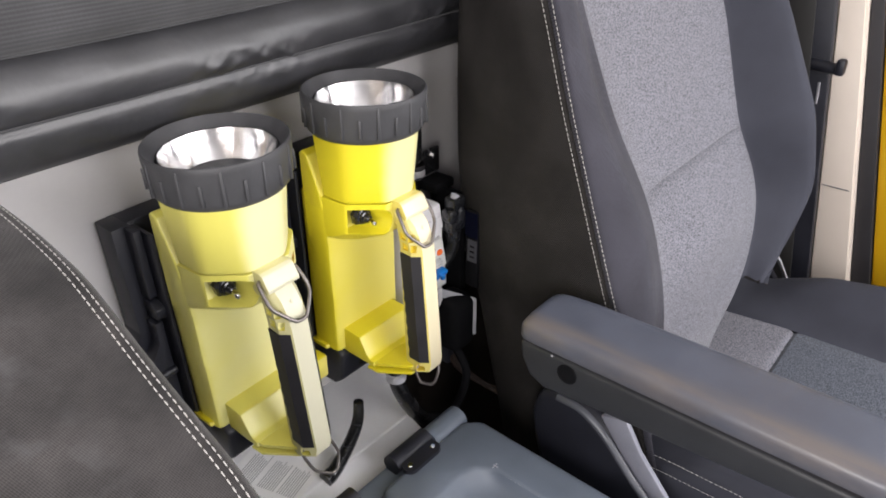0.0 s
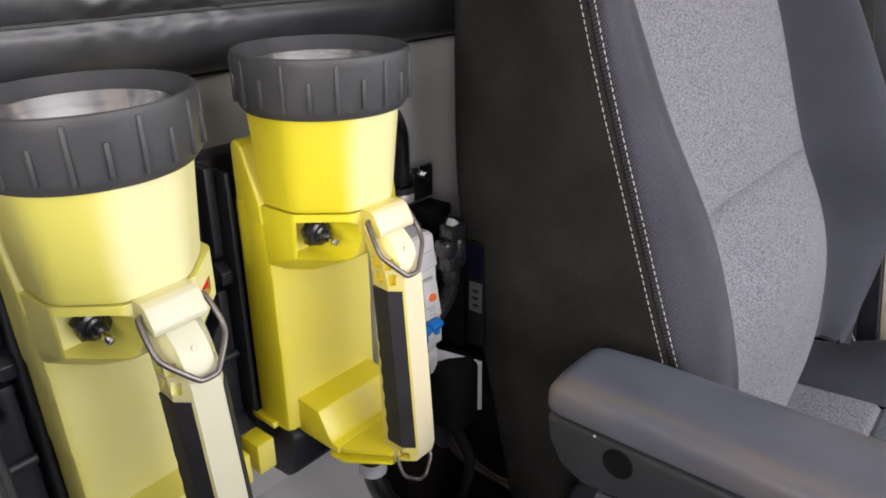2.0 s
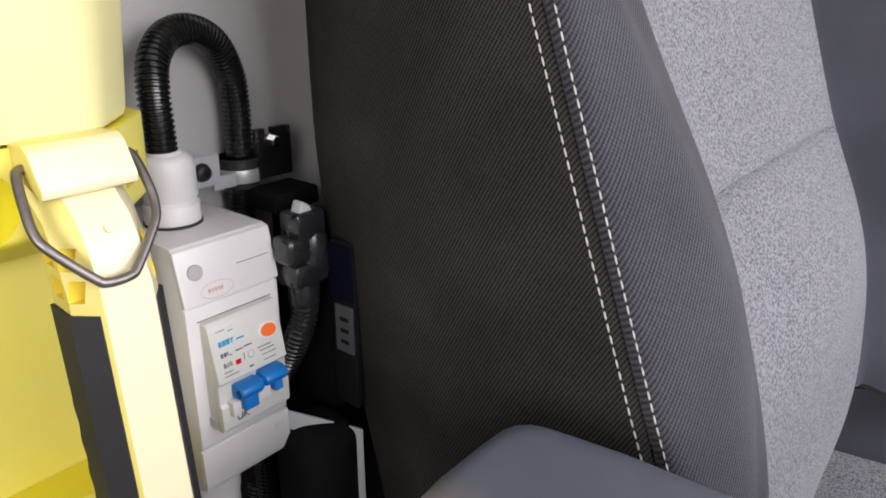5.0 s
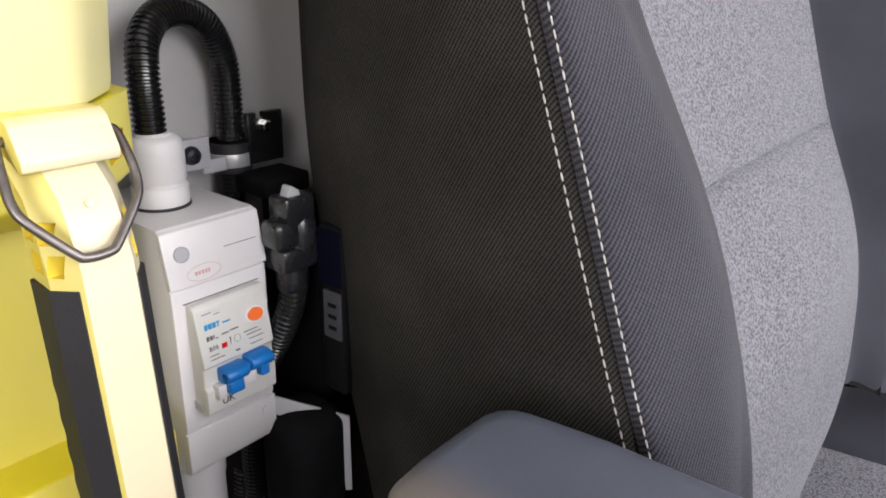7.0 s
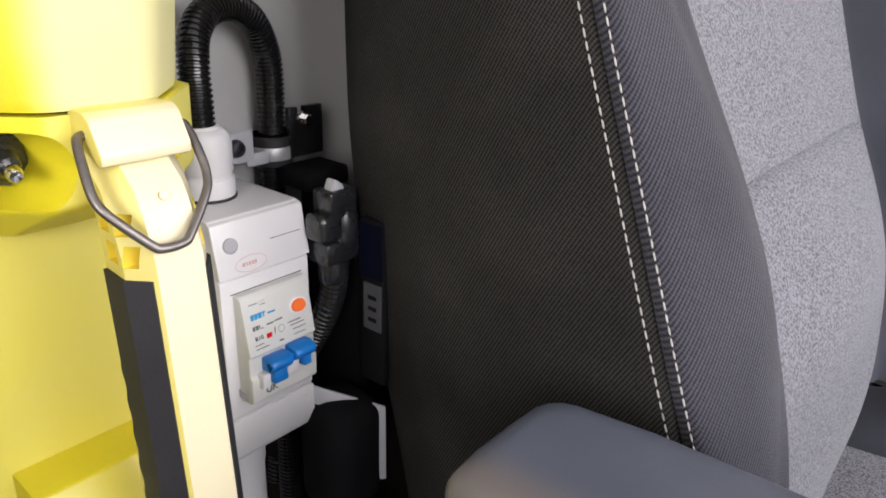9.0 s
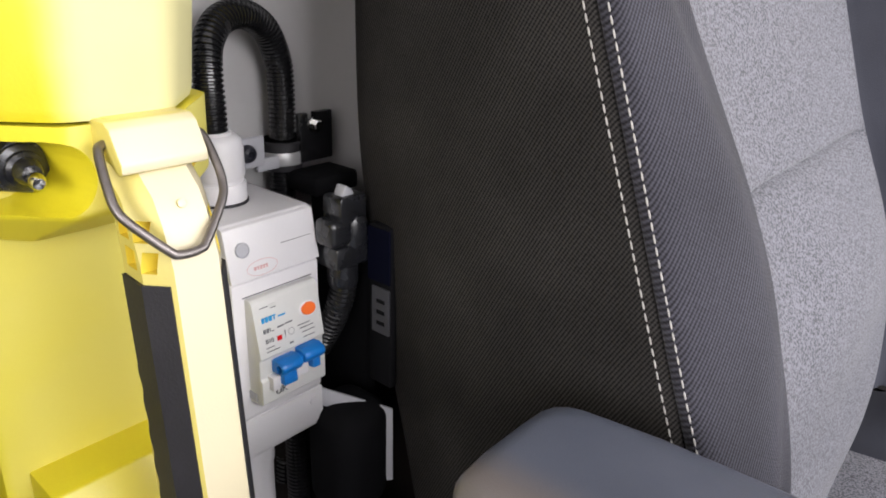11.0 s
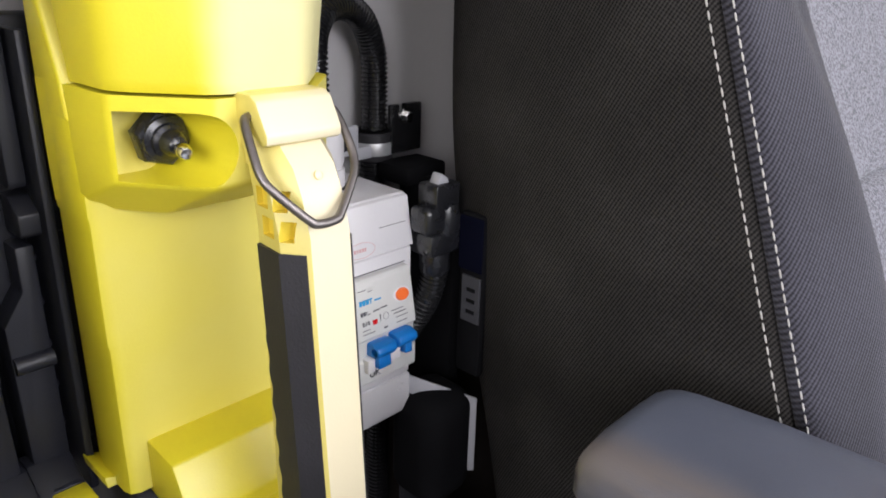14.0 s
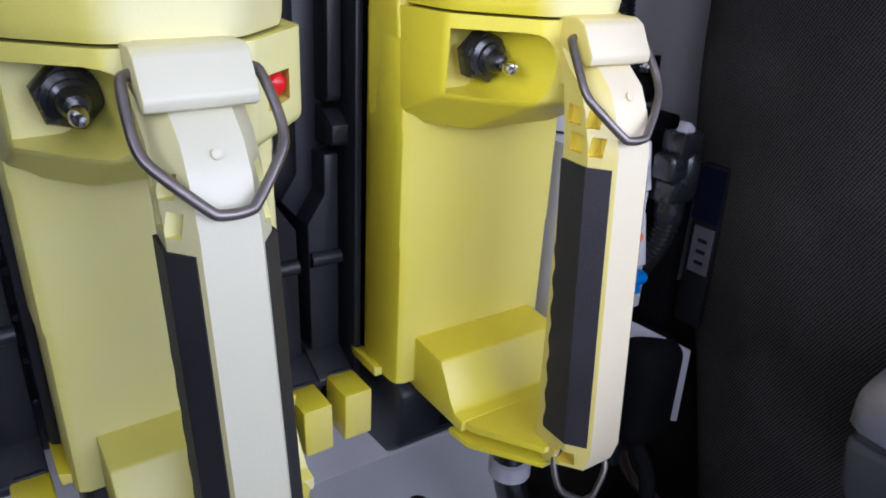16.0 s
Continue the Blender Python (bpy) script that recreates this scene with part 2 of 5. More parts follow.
M_BOLSTER = twill("grey_twill_cloth", (0.0130, 0.0125, 0.0165), (0.065, 0.0635, 0.081), (0.74, -0.44, -0.50), 0.0019, 0.36, 0.22, sheen=0.10, thread=0.30)
M_RIBBED = worn_edge(twill("worn_black_cloth", (0.019, 0.0172, 0.0168), (0.040, 0.0366, 0.0358), (0.96, 0.25, 0.1), 0.0013, 0.20, 0.85, 16, thread=0.5), 0.200, 0.045, (0.080, 0.078, 0.080), (55, 55, 55), (0.48, 0.85))
M_PLAIN = material("slate_grey_cloth", (0.046, 0.048, 0.061), 0.85, vary=0.15, scale=12, bump=0.6, bump_scale=900, spec=0.2)
M_INSERT = speckle("mottled_grey_cloth", (0.066, 0.066, 0.077), (0.202, 0.202, 0.231), 0.0019)
M_CUSHION = speckle("mottled_slate_cloth", (0.020, 0.024, 0.031), (0.098, 0.110, 0.138), 0.0017)
M_THREAD = material("pale_thread", (0.47, 0.455, 0.43), 0.8, vary=0.15, scale=200)
M_TRIM = material("cream_pillar_trim", (0.66, 0.58, 0.50), 0.5, vary=0.05, scale=6, bump=0.1, bump_scale=500)
M_BODY = material("yellow_body_paint", (0.75, 0.42, 0.01), 0.3, vary=0.05, scale=5, coat=0.4)
M_FLOOR = material("dark_rubber_floor", (0.014, 0.0105, 0.0085), 0.75, vary=0.4, scale=14, bump=0.4, bump_scale=200, spec=0.2)
M_ROOF = material("pale_roof_lining", (0.78, 0.78, 0.79), 0.9, vary=0.06, scale=20, bump=0.3, bump_scale=400)
M_STRAP = material("pale_grey_plastic", (0.42, 0.42, 0.45), 0.35, vary=0.08, scale=20)
M_GREYTRIM = material("mid_grey_plastic", (0.070, 0.074, 0.088), 0.35, vary=0.1, scale=20)
M_TRIM2 = material("pale_lavender_trim_plastic", (0.22, 0.225, 0.265), 0.4, vary=0.1, scale=20)
M_BELT = material("black_belt_webbing", (0.018, 0.017, 0.016), 0.7, vary=0.2, scale=40, bump=0.4, bump_scale=900)
M_SMOKE = material("smoked_plastic", (0.013, 0.0135, 0.016), 0.26, vary=0.3, scale=70, spec=0.8)
M_LEAD = material("black_corrugated_lead", (0.010, 0.010, 0.011), 0.20, vary=0.3, scale=60, spec=0.9)
M_NAVY = material("navy_label", (0.0025, 0.003, 0.010), 0.8, vary=0.1, scale=40, spec=0.05)
M_WIRE = material("brown_wire", (0.020, 0.011, 0.008), 0.4, vary=0.4, scale=60)
M_GLASS = clear("clear_glass")

# ---- mesh helpers ----


def thing(name, origin, label, category, group="", kind=""):
    ob = new(name)
    ob.empty_display_size = 0.02
    ob.location = origin
    return tagged(ob, label, category, group, kind)


def root_place(ob):
    while ob.parent:
        ob = ob.parent
    return Vector(ob.location)


def part(name, bm, mat, parent=None, label="", angle=38):
    """Links a bmesh, drawn in world places, as one mesh object under a thing or part."""
    bmesh.ops.recalc_face_normals(bm, faces=bm.faces)
    if parent:
        bmesh.ops.translate(bm, verts=bm.verts, vec=-root_place(parent))
    me = bpy.data.meshes.new(name)
    bm.to_mesh(me)
    bm.free()
    me.materials.append(mat)
    me.shade_smooth()
    me.set_sharp_from_angle(angle=radians(angle))
    ob = new(name, me)
    ob.parent = parent
    return tagged(ob, label) if label else ob


def bevel(bm, w, segs=2, over=25):
    edges = [e for e in bm.edges if len(e.link_faces) == 2 and e.calc_face_angle(0) > radians(over)]
    if edges and w > 0:
        bmesh.ops.bevel(bm, geom=edges, offset=w, segments=segs, profile=0.5, affect="EDGES", clamp_overlap=True)
    return bm


def box(x0, x1, y0, y1, z0, z1, w=0.002, segs=2):
    bm = bmesh.new()
    bmesh.ops.create_cube(bm, size=1)
    for v in bm.verts:
        v.co = Vector(((x0 + x1) / 2 + v.co.x * (x1 - x0), (y0 + y1) / 2 + v.co.y * (y1 - y0), (z0 + z1) / 2 + v.co.z * (z1 - z0)))
    return bevel(bm, w, segs)


def loft(rings, closed=True, caps=True):
    """A skin over rings of equally many points."""
    bm = bmesh.new()
    rows = [[bm.verts.new(p) for p in r] for r in rings]
    n = len(rows[0])
    for a, b in zip(rows, rows[1:]):
        for i in range(n if closed else n - 1):
            j = (i + 1) % n
            bm.faces.new((a[i], a[j], b[j], b[i]))
    if caps and closed:
        bm.faces.new(rows[0][::-1]), bm.faces.new(rows[-1])
    return bm


def prism(points, axis, a, b, w=0.0015, segs=2):
    """A flat outline pushed along an axis: 'x' takes (y, z), 'y' takes (x, z), 'z' takes (x, y)."""
    k = "xyz".index(axis)

    def at(p, v):
        q = list(p)
        q.insert(k, v)
        return q
    bm = loft([[at(p, a) for p in points], [at(p, b) for p in points]])
    bmesh.ops.recalc_face_normals(bm, faces=bm.faces)
    return bevel(bm, w, segs)


def join(*parts):
    out = bmesh.new()
    for b in parts:
        me = bpy.data.meshes.new("tmp")
        b.to_mesh(me)
        b.free()
        out.from_mesh(me)
        bpy.data.meshes.remove(me)
    return out


def cut(bm, *cutters):
    """The first shape less the others."""
    obs = []
    for b in (bm, *cutters):
        bmesh.ops.recalc_face_normals(b, faces=b.faces)
        me = bpy.data.meshes.new("tmp")
        b.to_mesh(me)
        b.free()
        obs.append(new("tmp", me))
    for c in obs[1:]:
        mod = obs[0].modifiers.new("cut", "BOOLEAN")
        mod.operation, mod.object, mod.solver = "DIFFERENCE", c, "EXACT"
    me = bpy.data.meshes.new_from_object(obs[0].evaluated_get(bpy.context.evaluated_depsgraph_get()))
    out = bmesh.new()
    out.from_mesh(me)
    for o in obs:
        old = o.data
        bpy.data.objects.remove(o)
        bpy.data.meshes.remove(old)
    bpy.data.meshes.remove(me)
    return out


def spline(points, steps):
    """A smooth run through the points."""
    p = [Vector(q) for q in points]
    p = [2 * p[0] - p[1]] + p + [2 * p[-1] - p[-2]]
    out = []
    for i in range(1, len(p) - 2):
        for s in range(steps):
            t = s / steps
            out.append(0.5 * (2 * p[i] + (p[i + 1] - p[i - 1]) * t + (2 * p[i - 1] - 5 * p[i] + 4 * p[i + 1] - p[i + 2]) * t * t
                              + (3 * p[i] - p[i - 1] - 3 * p[i + 1] + p[i + 2]) * t ** 3))
    return out + [p[-2]]


def tube(path, radius, sides=12, flat=1.0):
    """A round rod along a path; radius: a number, or one for each point."""
    rings, side = [], None
    for i, p in enumerate(path):
        way = (path[min(i + 1, len(path) - 1)] - path[max(i - 1, 0)]).normalized()
        if side is None:
            side = way.orthogonal().normalized()
        side = (side - way * side.dot(way)).normalized()
        up = way.cross(side)
        r = radius[i] if isinstance(radius, list) else radius
        rings.append([p + r * (math.cos(2 * math.pi * k / sides) * side + flat * math.sin(2 * math.pi * k / sides) * up) for k in range(sides)])
    return loft(rings)


def corrugated(points, r, pitch=0.0032):
    """A ribbed conduit: crests and grooves along a smooth path."""
    path = spline(points, 60)
    r0, r1 = r if isinstance(r, list) else (r, r)
    total = sum((b - a).length for a, b in zip(path, path[1:]))
    n = max(8, int(total / pitch))
    marks = [(i + f) * total / n for i in range(n) for f in (0.0, 0.2, 0.55, 0.75)]
    pos, j = 0.0, 0
    out, rad = [], []
    for a, b in zip(path, path[1:]):
        seg = (b - a).length
        while j < len(marks) and marks[j] <= pos + seg:
            out.append(a.lerp(b, (marks[j] - pos) / seg))
            here = r0 + (r1 - r0) * marks[j] / total
            rad.append(here if j % 4 in (1, 2) else here * 0.87)
            j += 1
        pos += seg
    return tube(out, rad, 16)


def lathe(profile, centre, axis=(0, 0, 1), sides=48, arc=None):
    """A turned shape: profile of (radius, height) about an axis through centre."""
    ax = Vector(axis).normalized()
    s = ax.orthogonal().normalized()
    u = ax.cross(s)
    c = Vector(centre)
    rings = [[c + ax * h + r * (math.cos(2 * math.pi * k / sides) * s + math.sin(2 * math.pi * k / sides) * u) for k in range(sides)] for r, h in profile]
    return loft(rings)


def letters(name, text, size, at, turn, mat, parent, thick=0.0003):
    """Raised writing, as a mesh."""
    cu = bpy.data.curves.new("tmp", "FONT")
    cu.body, cu.size, cu.extrude, cu.align_x, cu.align_y = text, size, thick, "CENTER", "CENTER"
    tmp = new("tmp", cu)
    me = bpy.data.meshes.new_from_object(tmp.evaluated_get(bpy.context.evaluated_depsgraph_get()))
    bpy.data.objects.remove(tmp)
    bpy.data.curves.remove(cu)
    bm = bmesh.new()
    bm.from_mesh(me)
    bpy.data.meshes.remove(me)
    bmesh.ops.transform(bm, matrix=Matrix.Translation(at) @ turn, verts=bm.verts)
    return part(name, bm, mat, parent)


def setting(name, bm, mat, label, category):
    return tagged(part(name, bm, mat), label, category, "", "structure")


# ---- the cab ----
WALL_Y = 0.640
X0, X1, Y0, ROOF = -0.72, 1.58, -1.25, 1.75
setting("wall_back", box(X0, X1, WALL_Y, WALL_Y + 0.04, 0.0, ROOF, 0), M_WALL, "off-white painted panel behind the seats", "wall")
setting("floor", box(X0, X1, Y0, WALL_Y, -0.04, 0.0, 0), M_FLOOR, "dark brown rubber floor of the cab", "floor")
setting("ceiling", box(X0, X1, Y0, WALL_Y, ROOF, ROOF + 0.04, 0), M_ROOF, "pale grey felt roof lining of the cab", "ceiling")
setting("wall_front", cut(box(X0, X1, Y0 - 0.04, Y0, 0.0, ROOF, 0), box(X0 + 0.15, X1 - 0.15, Y0 - 0.1, Y0 + 0.1, 0.9, 1.68, 0)), M_ARMSIDE,
        "dark grey front bulkhead with the windscreen opening", "wall")
setting("wall_left", cut(box(X0 - 0.04, X0, Y0, WALL_Y, 0.0, ROOF, 0), box(X0 - 0.1, X0 + 0.1, -0.75, 0.15, 0.9, 1.5, 0)), M_TRIM,
        "cream door side of the cab with a window opening", "wall")
setting("wall_right", cut(box(X1, X1 + 0.04, Y0, WALL_Y, 0.0, ROOF, 0), box(X1 - 0.1, X1 + 0.1, -0.9, 0.16, 0.25, 1.6, 0)), M_TRIM,
        "cream side of the cab with an open doorway", "wall")

# white ledge under the lanterns
setting("ledge", bevel(cut(prism([(X0, 0.470), (0.530, 0.470), (0.536, 0.512), (0.575, 0.584), (0.580, WALL_Y), (X0, WALL_Y)], "z", 0.0, 0.517, 0), prism([(0.460, 0.540), (0.512, 0.540), (0.512, 0.5172), (0.5095, 0.5150), (0.460, 0.5060)], "x", X0 - 0.1, 0.70, 0)), 0.0012, 2), M_SHELF,
        "white painted ledge with a sloping front along the rear panel", "ledge")

# Dark panel added over the wall so the gap behind the seat reads black.
setting("added_dark_panel", box(0.652, X1, 0.598, WALL_Y - 0.002, 0.0, 0.600, 0.006), M_FLOOR, "dark panel added low behind the seat", "panel")

# ---- hand lanterns in their charging racks ----
HEAD_Y = 0.5205


def plan_ring(half, z, dx):
    """A ring at height z from one side's outline, mirrored."""
    pts = [(-u, y) for u, y in half] + [(u, y) for u, y in half[::-1]]
    return [(dx + u, y, z) for u, y in pts]


def softened(half, r, steps=7):
    """One side's outline with its last two corners rounded."""
    chain = [Vector(p) for p in half] + [Vector((0, half[-1][1]))]
    out = [tuple(p) for p in chain[:-3]]
    for i in (len(chain) - 3, len(chain) - 2):
        p = chain[i]
        a, c = p + (chain[i - 1] - p).normalized() * r, p + (chain[i + 1] - p).normalized() * r
        for t in np.linspace(0, 1, steps):
            q = a * (1 - t) ** 2 + p * (2 * t * (1 - t)) + c * t * t
            out.append((q.x, q.y))
    return out


def lantern(xc, mat, head, pale, fresh, aside, swing, drop, flick, hang, label):
    lamp = thing("hand_lantern", (xc, 0.55, 0.632), label, "lantern", "hand lanterns on the rear panel")

    def block(half_rings, w=0.002, segs=2, dx=0.0, hollow=False):
        return bevel(loft([plan_ring(h, z, xc + dx) for z, h in half_rings], caps=not hollow), w, segs)
    # battery case with a wide slanting side, stepped twice
    case = prism([(0.5700, 0.850), (0.5700, 0.908), (0.566, 0.912), (0.558, 0.908), (0.5420, 0.868), (0.540, 0.850)], "x", xc - 0.0540, xc + 0.0540, 0)
    bevel(case, 0.002, 3)

    def side_ring(g):
        return [(0.0500, 0.5765), (0.0522 + g, 0.5665), (0.0520 + g, 0.5430), (0.0505 + 0.6 * g, 0.5388), (0.0465, 0.5368)]
    trunk = loft([plan_ring(side_ring(g), z, xc) for z, g in ((0.662, 0.0), (0.7440, 0.0), (0.7460, 0.0010), (0.8065, 0.0010), (0.8085, 0.0018), (0.862, 0.0018))])
    outer = [(0.545, 0.659), (0.534, 0.657), (0.4900, 0.6560), (0.4895, 0.6630), (0.4965, 0.6640), (0.5010, 0.6690), (0.5065, 0.6790), (0.5118, 0.6882), (0.545, 0.6908)]
    foot = prism(outer, "x", xc - 0.0400, xc + 0.0425, 0)
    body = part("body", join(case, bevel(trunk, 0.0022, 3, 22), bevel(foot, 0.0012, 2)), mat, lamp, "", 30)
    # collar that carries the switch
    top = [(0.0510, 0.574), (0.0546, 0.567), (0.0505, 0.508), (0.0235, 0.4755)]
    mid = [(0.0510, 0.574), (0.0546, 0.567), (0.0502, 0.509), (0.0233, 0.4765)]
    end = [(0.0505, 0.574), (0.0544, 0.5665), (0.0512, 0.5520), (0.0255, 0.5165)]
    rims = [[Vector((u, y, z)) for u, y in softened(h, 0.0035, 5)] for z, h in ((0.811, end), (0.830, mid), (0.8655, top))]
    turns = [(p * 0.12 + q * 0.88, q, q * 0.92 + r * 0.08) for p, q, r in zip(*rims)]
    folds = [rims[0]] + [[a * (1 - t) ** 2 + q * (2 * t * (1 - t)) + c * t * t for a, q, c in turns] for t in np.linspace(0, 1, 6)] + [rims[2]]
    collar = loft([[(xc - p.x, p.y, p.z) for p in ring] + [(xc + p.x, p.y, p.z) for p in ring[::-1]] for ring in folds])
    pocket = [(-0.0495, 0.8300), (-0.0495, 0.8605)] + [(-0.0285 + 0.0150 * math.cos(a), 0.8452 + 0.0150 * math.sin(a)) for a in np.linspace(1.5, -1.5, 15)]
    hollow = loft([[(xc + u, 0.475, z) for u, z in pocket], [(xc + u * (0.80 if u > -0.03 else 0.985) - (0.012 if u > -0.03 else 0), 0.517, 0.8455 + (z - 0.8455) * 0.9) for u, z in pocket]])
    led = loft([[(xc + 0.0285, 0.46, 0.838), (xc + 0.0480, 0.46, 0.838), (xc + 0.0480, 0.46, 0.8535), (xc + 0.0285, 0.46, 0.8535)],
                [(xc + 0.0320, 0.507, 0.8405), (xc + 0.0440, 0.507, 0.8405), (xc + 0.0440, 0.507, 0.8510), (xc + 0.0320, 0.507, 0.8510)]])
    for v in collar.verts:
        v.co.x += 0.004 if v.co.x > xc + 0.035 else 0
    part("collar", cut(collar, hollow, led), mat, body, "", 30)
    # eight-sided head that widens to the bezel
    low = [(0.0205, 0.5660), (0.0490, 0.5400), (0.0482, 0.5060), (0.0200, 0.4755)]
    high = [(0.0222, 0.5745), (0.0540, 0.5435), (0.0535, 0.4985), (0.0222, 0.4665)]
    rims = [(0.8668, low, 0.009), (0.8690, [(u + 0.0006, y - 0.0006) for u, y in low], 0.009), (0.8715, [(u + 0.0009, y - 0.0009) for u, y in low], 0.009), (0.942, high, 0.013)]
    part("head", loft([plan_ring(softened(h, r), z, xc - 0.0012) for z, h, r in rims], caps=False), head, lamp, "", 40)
    # rubber bezel with raised ribs
    hx = xc - 0.002
    ring = [(0.0530, 0.9355), (0.0578, 0.9358), (0.0605, 0.9390), (0.0618, 0.9430), (0.0636, 0.9700), (0.0637, 0.9738), (0.0632, 0.9762), (0.0621, 0.9770), (0.0610, 0.9758), (0.0560, 0.9690), (0.0528, 0.9660), (0.0520, 0.940)]
    bezel = part("bezel", lathe(ring, (hx, HEAD_Y, 0), sides=72), M_RUBBER, lamp, "dark grey rubber lens ring")
    for k in range(22):
        r = box(-0.0015, 0.0015, 0.0606, 0.0646, 0.9415 if k % 2 else 0.943, 0.9730 if k % 2 else 0.9625, 0.0009, 2)
        bmesh.ops.transform(r, matrix=Matrix.Translation((hx, HEAD_Y, 0)) @ Matrix.Rotation(2 * math.pi * k / 22, 4, "Z"), verts=r.verts)
        part("rib", r, M_RUBBER, bezel)
    # reflector bowl with facets, lens and bulb
    def bowl_point(i, s):
        r = (0.004 + 0.0468 * math.sqrt(s)) * (1 + 0.011 * noise.noise((i * 2.7, s * 0.6, 5)) + 0.006 * (i % 2))
        return (hx + r * math.cos(2 * math.pi * i / 40), HEAD_Y + r * math.sin(2 * math.pi * i / 40), 0.906 + 0.061 * s)
    part("reflector", loft([[bowl_point(i, s) for i in range(40)] for s in np.linspace(0, 1, 12) ** 2], caps=False), M_MIRROR, lamp, "faceted mirror reflector", 60)
    part("bulb", lathe([(0.0005, 0.928), (0.0035, 0.926), (0.0045, 0.920), (0.004, 0.906)], (hx, HEAD_Y, 0), sides=16), M_CHROME, lamp)
    pane = part("lens", lathe([(0.001, 0.9685), (0.0515, 0.9675), (0.0515, 0.9655), (0.001, 0.9665)], (hx, HEAD_Y, 0), sides=48), M_GLASS, lamp, "clear lens")
    pane.visible_shadow = False
    # switch in its pocket
    sx, sz = xc - 0.0300, 0.8470
    way = (-0.02, -1, -0.06)
    boot = part("switch_boot", join(lathe([(0.0120, 0), (0.0120, 0.006), (0.0110, 0.0074)], (sx, 0.5110, sz), way, 6),
                                    lathe([(0.0098, 0.006), (0.0094, 0.009), (0.0072, 0.010), (0.0072, 0.0125), (0.0056, 0.0135), (0.0050, 0.0160), (0.0036, 0.0185)], (sx, 0.5110, sz), way, 24)),
                M_SMOKE, lamp, "black rubber switch boot")
    lever = Vector((sx, 0.5110, sz)) + Vector(way).normalized() * 0.0165
    part("toggle", lathe([(0.0024, 0), (0.0026, 0.005), (0.0031, 0.008), (0.0030, 0.0110), (0.0022, 0.0122), (0.0006, 0.0126)], lever, flick, 16), M_CHROME, boot, "bright metal toggle")
    part("indicator", lathe([(0.0048, 0), (0.0048, 0.008), (0.0044, 0.0100), (0.0030, 0.0115), (0.0008, 0.0120)], (xc + 0.0385, 0.510, 0.8455), (0.2, -1, 0), 24), M_RED, lamp, "red charge indicator")
    xm, xc = xc, xc + aside
    # handle with side cells, rubber grips and catch
    levels = [(0.6535, 0.4430, 0.4600), (0.6570, 0.4340, 0.4620), (0.6680, 0.4310, 0.4630), (0.6900, 0.4325, 0.4640), (0.8150, 0.4415, 0.4675), (0.8310, 0.4462, 0.4700), (0.8410, 0.4512, 0.4720), (0.8480, 0.4590, 0.4760), (0.8600, 0.4680, 0.4800)]

    def front(z):
        return float(np.interp(z, [q[0] for q in levels], [q[1] for q in levels]))
    bar = loft([[(xc + u, y, z) for u, y in ((-0.0100, f), (0.0092, f), (0.0162, f + 0.0100), (0.0155, r), (-0.0165, r), (-0.0176, f + 0.0100))] for z, f, r in levels])
    bevel(bar, 0.0009, 2, 20)
    cells = []
    for s in (-1, 1):
        for z in (0.8130, 0.8245):
            for a, c, deep in ((0.0045, 0.0095, 0.0100), (0.0130, 0.0215, 0.0140)):
                f = front(z + 0.004)
                x0, x1 = sorted((xc + s * deep, xc + s * 0.030))
                cells.append(box(x0, x1, f + a, f + c, z, z + 0.0082, 0))
        x0, x1 = sorted((xc + s * 0.0090, xc + s * 0.030))
        cells.append(box(x0, x1, 0.4375, 0.4480, 0.6590, 0.6665, 0))
    handle = part("handle", cut(bar, *cells), pale, lamp, "paler sun-faded handle with front light in its colour", 30)
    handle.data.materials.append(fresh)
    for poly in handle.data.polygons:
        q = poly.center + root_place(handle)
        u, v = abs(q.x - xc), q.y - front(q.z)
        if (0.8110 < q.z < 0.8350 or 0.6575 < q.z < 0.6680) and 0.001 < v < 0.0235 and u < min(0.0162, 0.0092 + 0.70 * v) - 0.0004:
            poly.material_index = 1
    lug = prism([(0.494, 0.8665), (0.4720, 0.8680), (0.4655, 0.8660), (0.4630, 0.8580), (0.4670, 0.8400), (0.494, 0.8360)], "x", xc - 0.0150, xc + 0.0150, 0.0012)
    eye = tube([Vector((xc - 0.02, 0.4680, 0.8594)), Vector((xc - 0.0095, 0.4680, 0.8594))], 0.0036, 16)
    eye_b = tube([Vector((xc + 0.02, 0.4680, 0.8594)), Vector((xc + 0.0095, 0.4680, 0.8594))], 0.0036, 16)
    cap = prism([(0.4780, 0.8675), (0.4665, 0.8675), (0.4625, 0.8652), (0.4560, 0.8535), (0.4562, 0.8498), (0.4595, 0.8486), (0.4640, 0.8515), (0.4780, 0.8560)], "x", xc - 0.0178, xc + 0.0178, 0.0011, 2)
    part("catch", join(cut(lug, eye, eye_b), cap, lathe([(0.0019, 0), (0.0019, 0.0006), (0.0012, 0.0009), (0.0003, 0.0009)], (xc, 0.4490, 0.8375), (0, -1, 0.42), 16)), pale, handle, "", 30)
    for s in (-1, 1):
        rings, t = [], 0.0008 if s > 0 else 0.0
        for k in range(61):
            z = 0.672 + 0.1365 * k / 60
            f = front(z)
            wave = 0.0007 * math.sin(0.95 * k) * (1 if k < 44 else 0)
            rings.append([(xc + s * u, y, z) for u, y in ((0.0110 - t, f + 0.0018), (0.0118 - t, f + 0.0012), (0.0187 - t, f + 0.0098), (0.0181 - t, f + 0.0255 + wave), (0.0150 - t, f + 0.0255 + wave), (0.0150 - t, f + 0.0110))])
        g = loft(rings)
        part("grip", g, M_GRIP, handle, "black rubber grip strip")
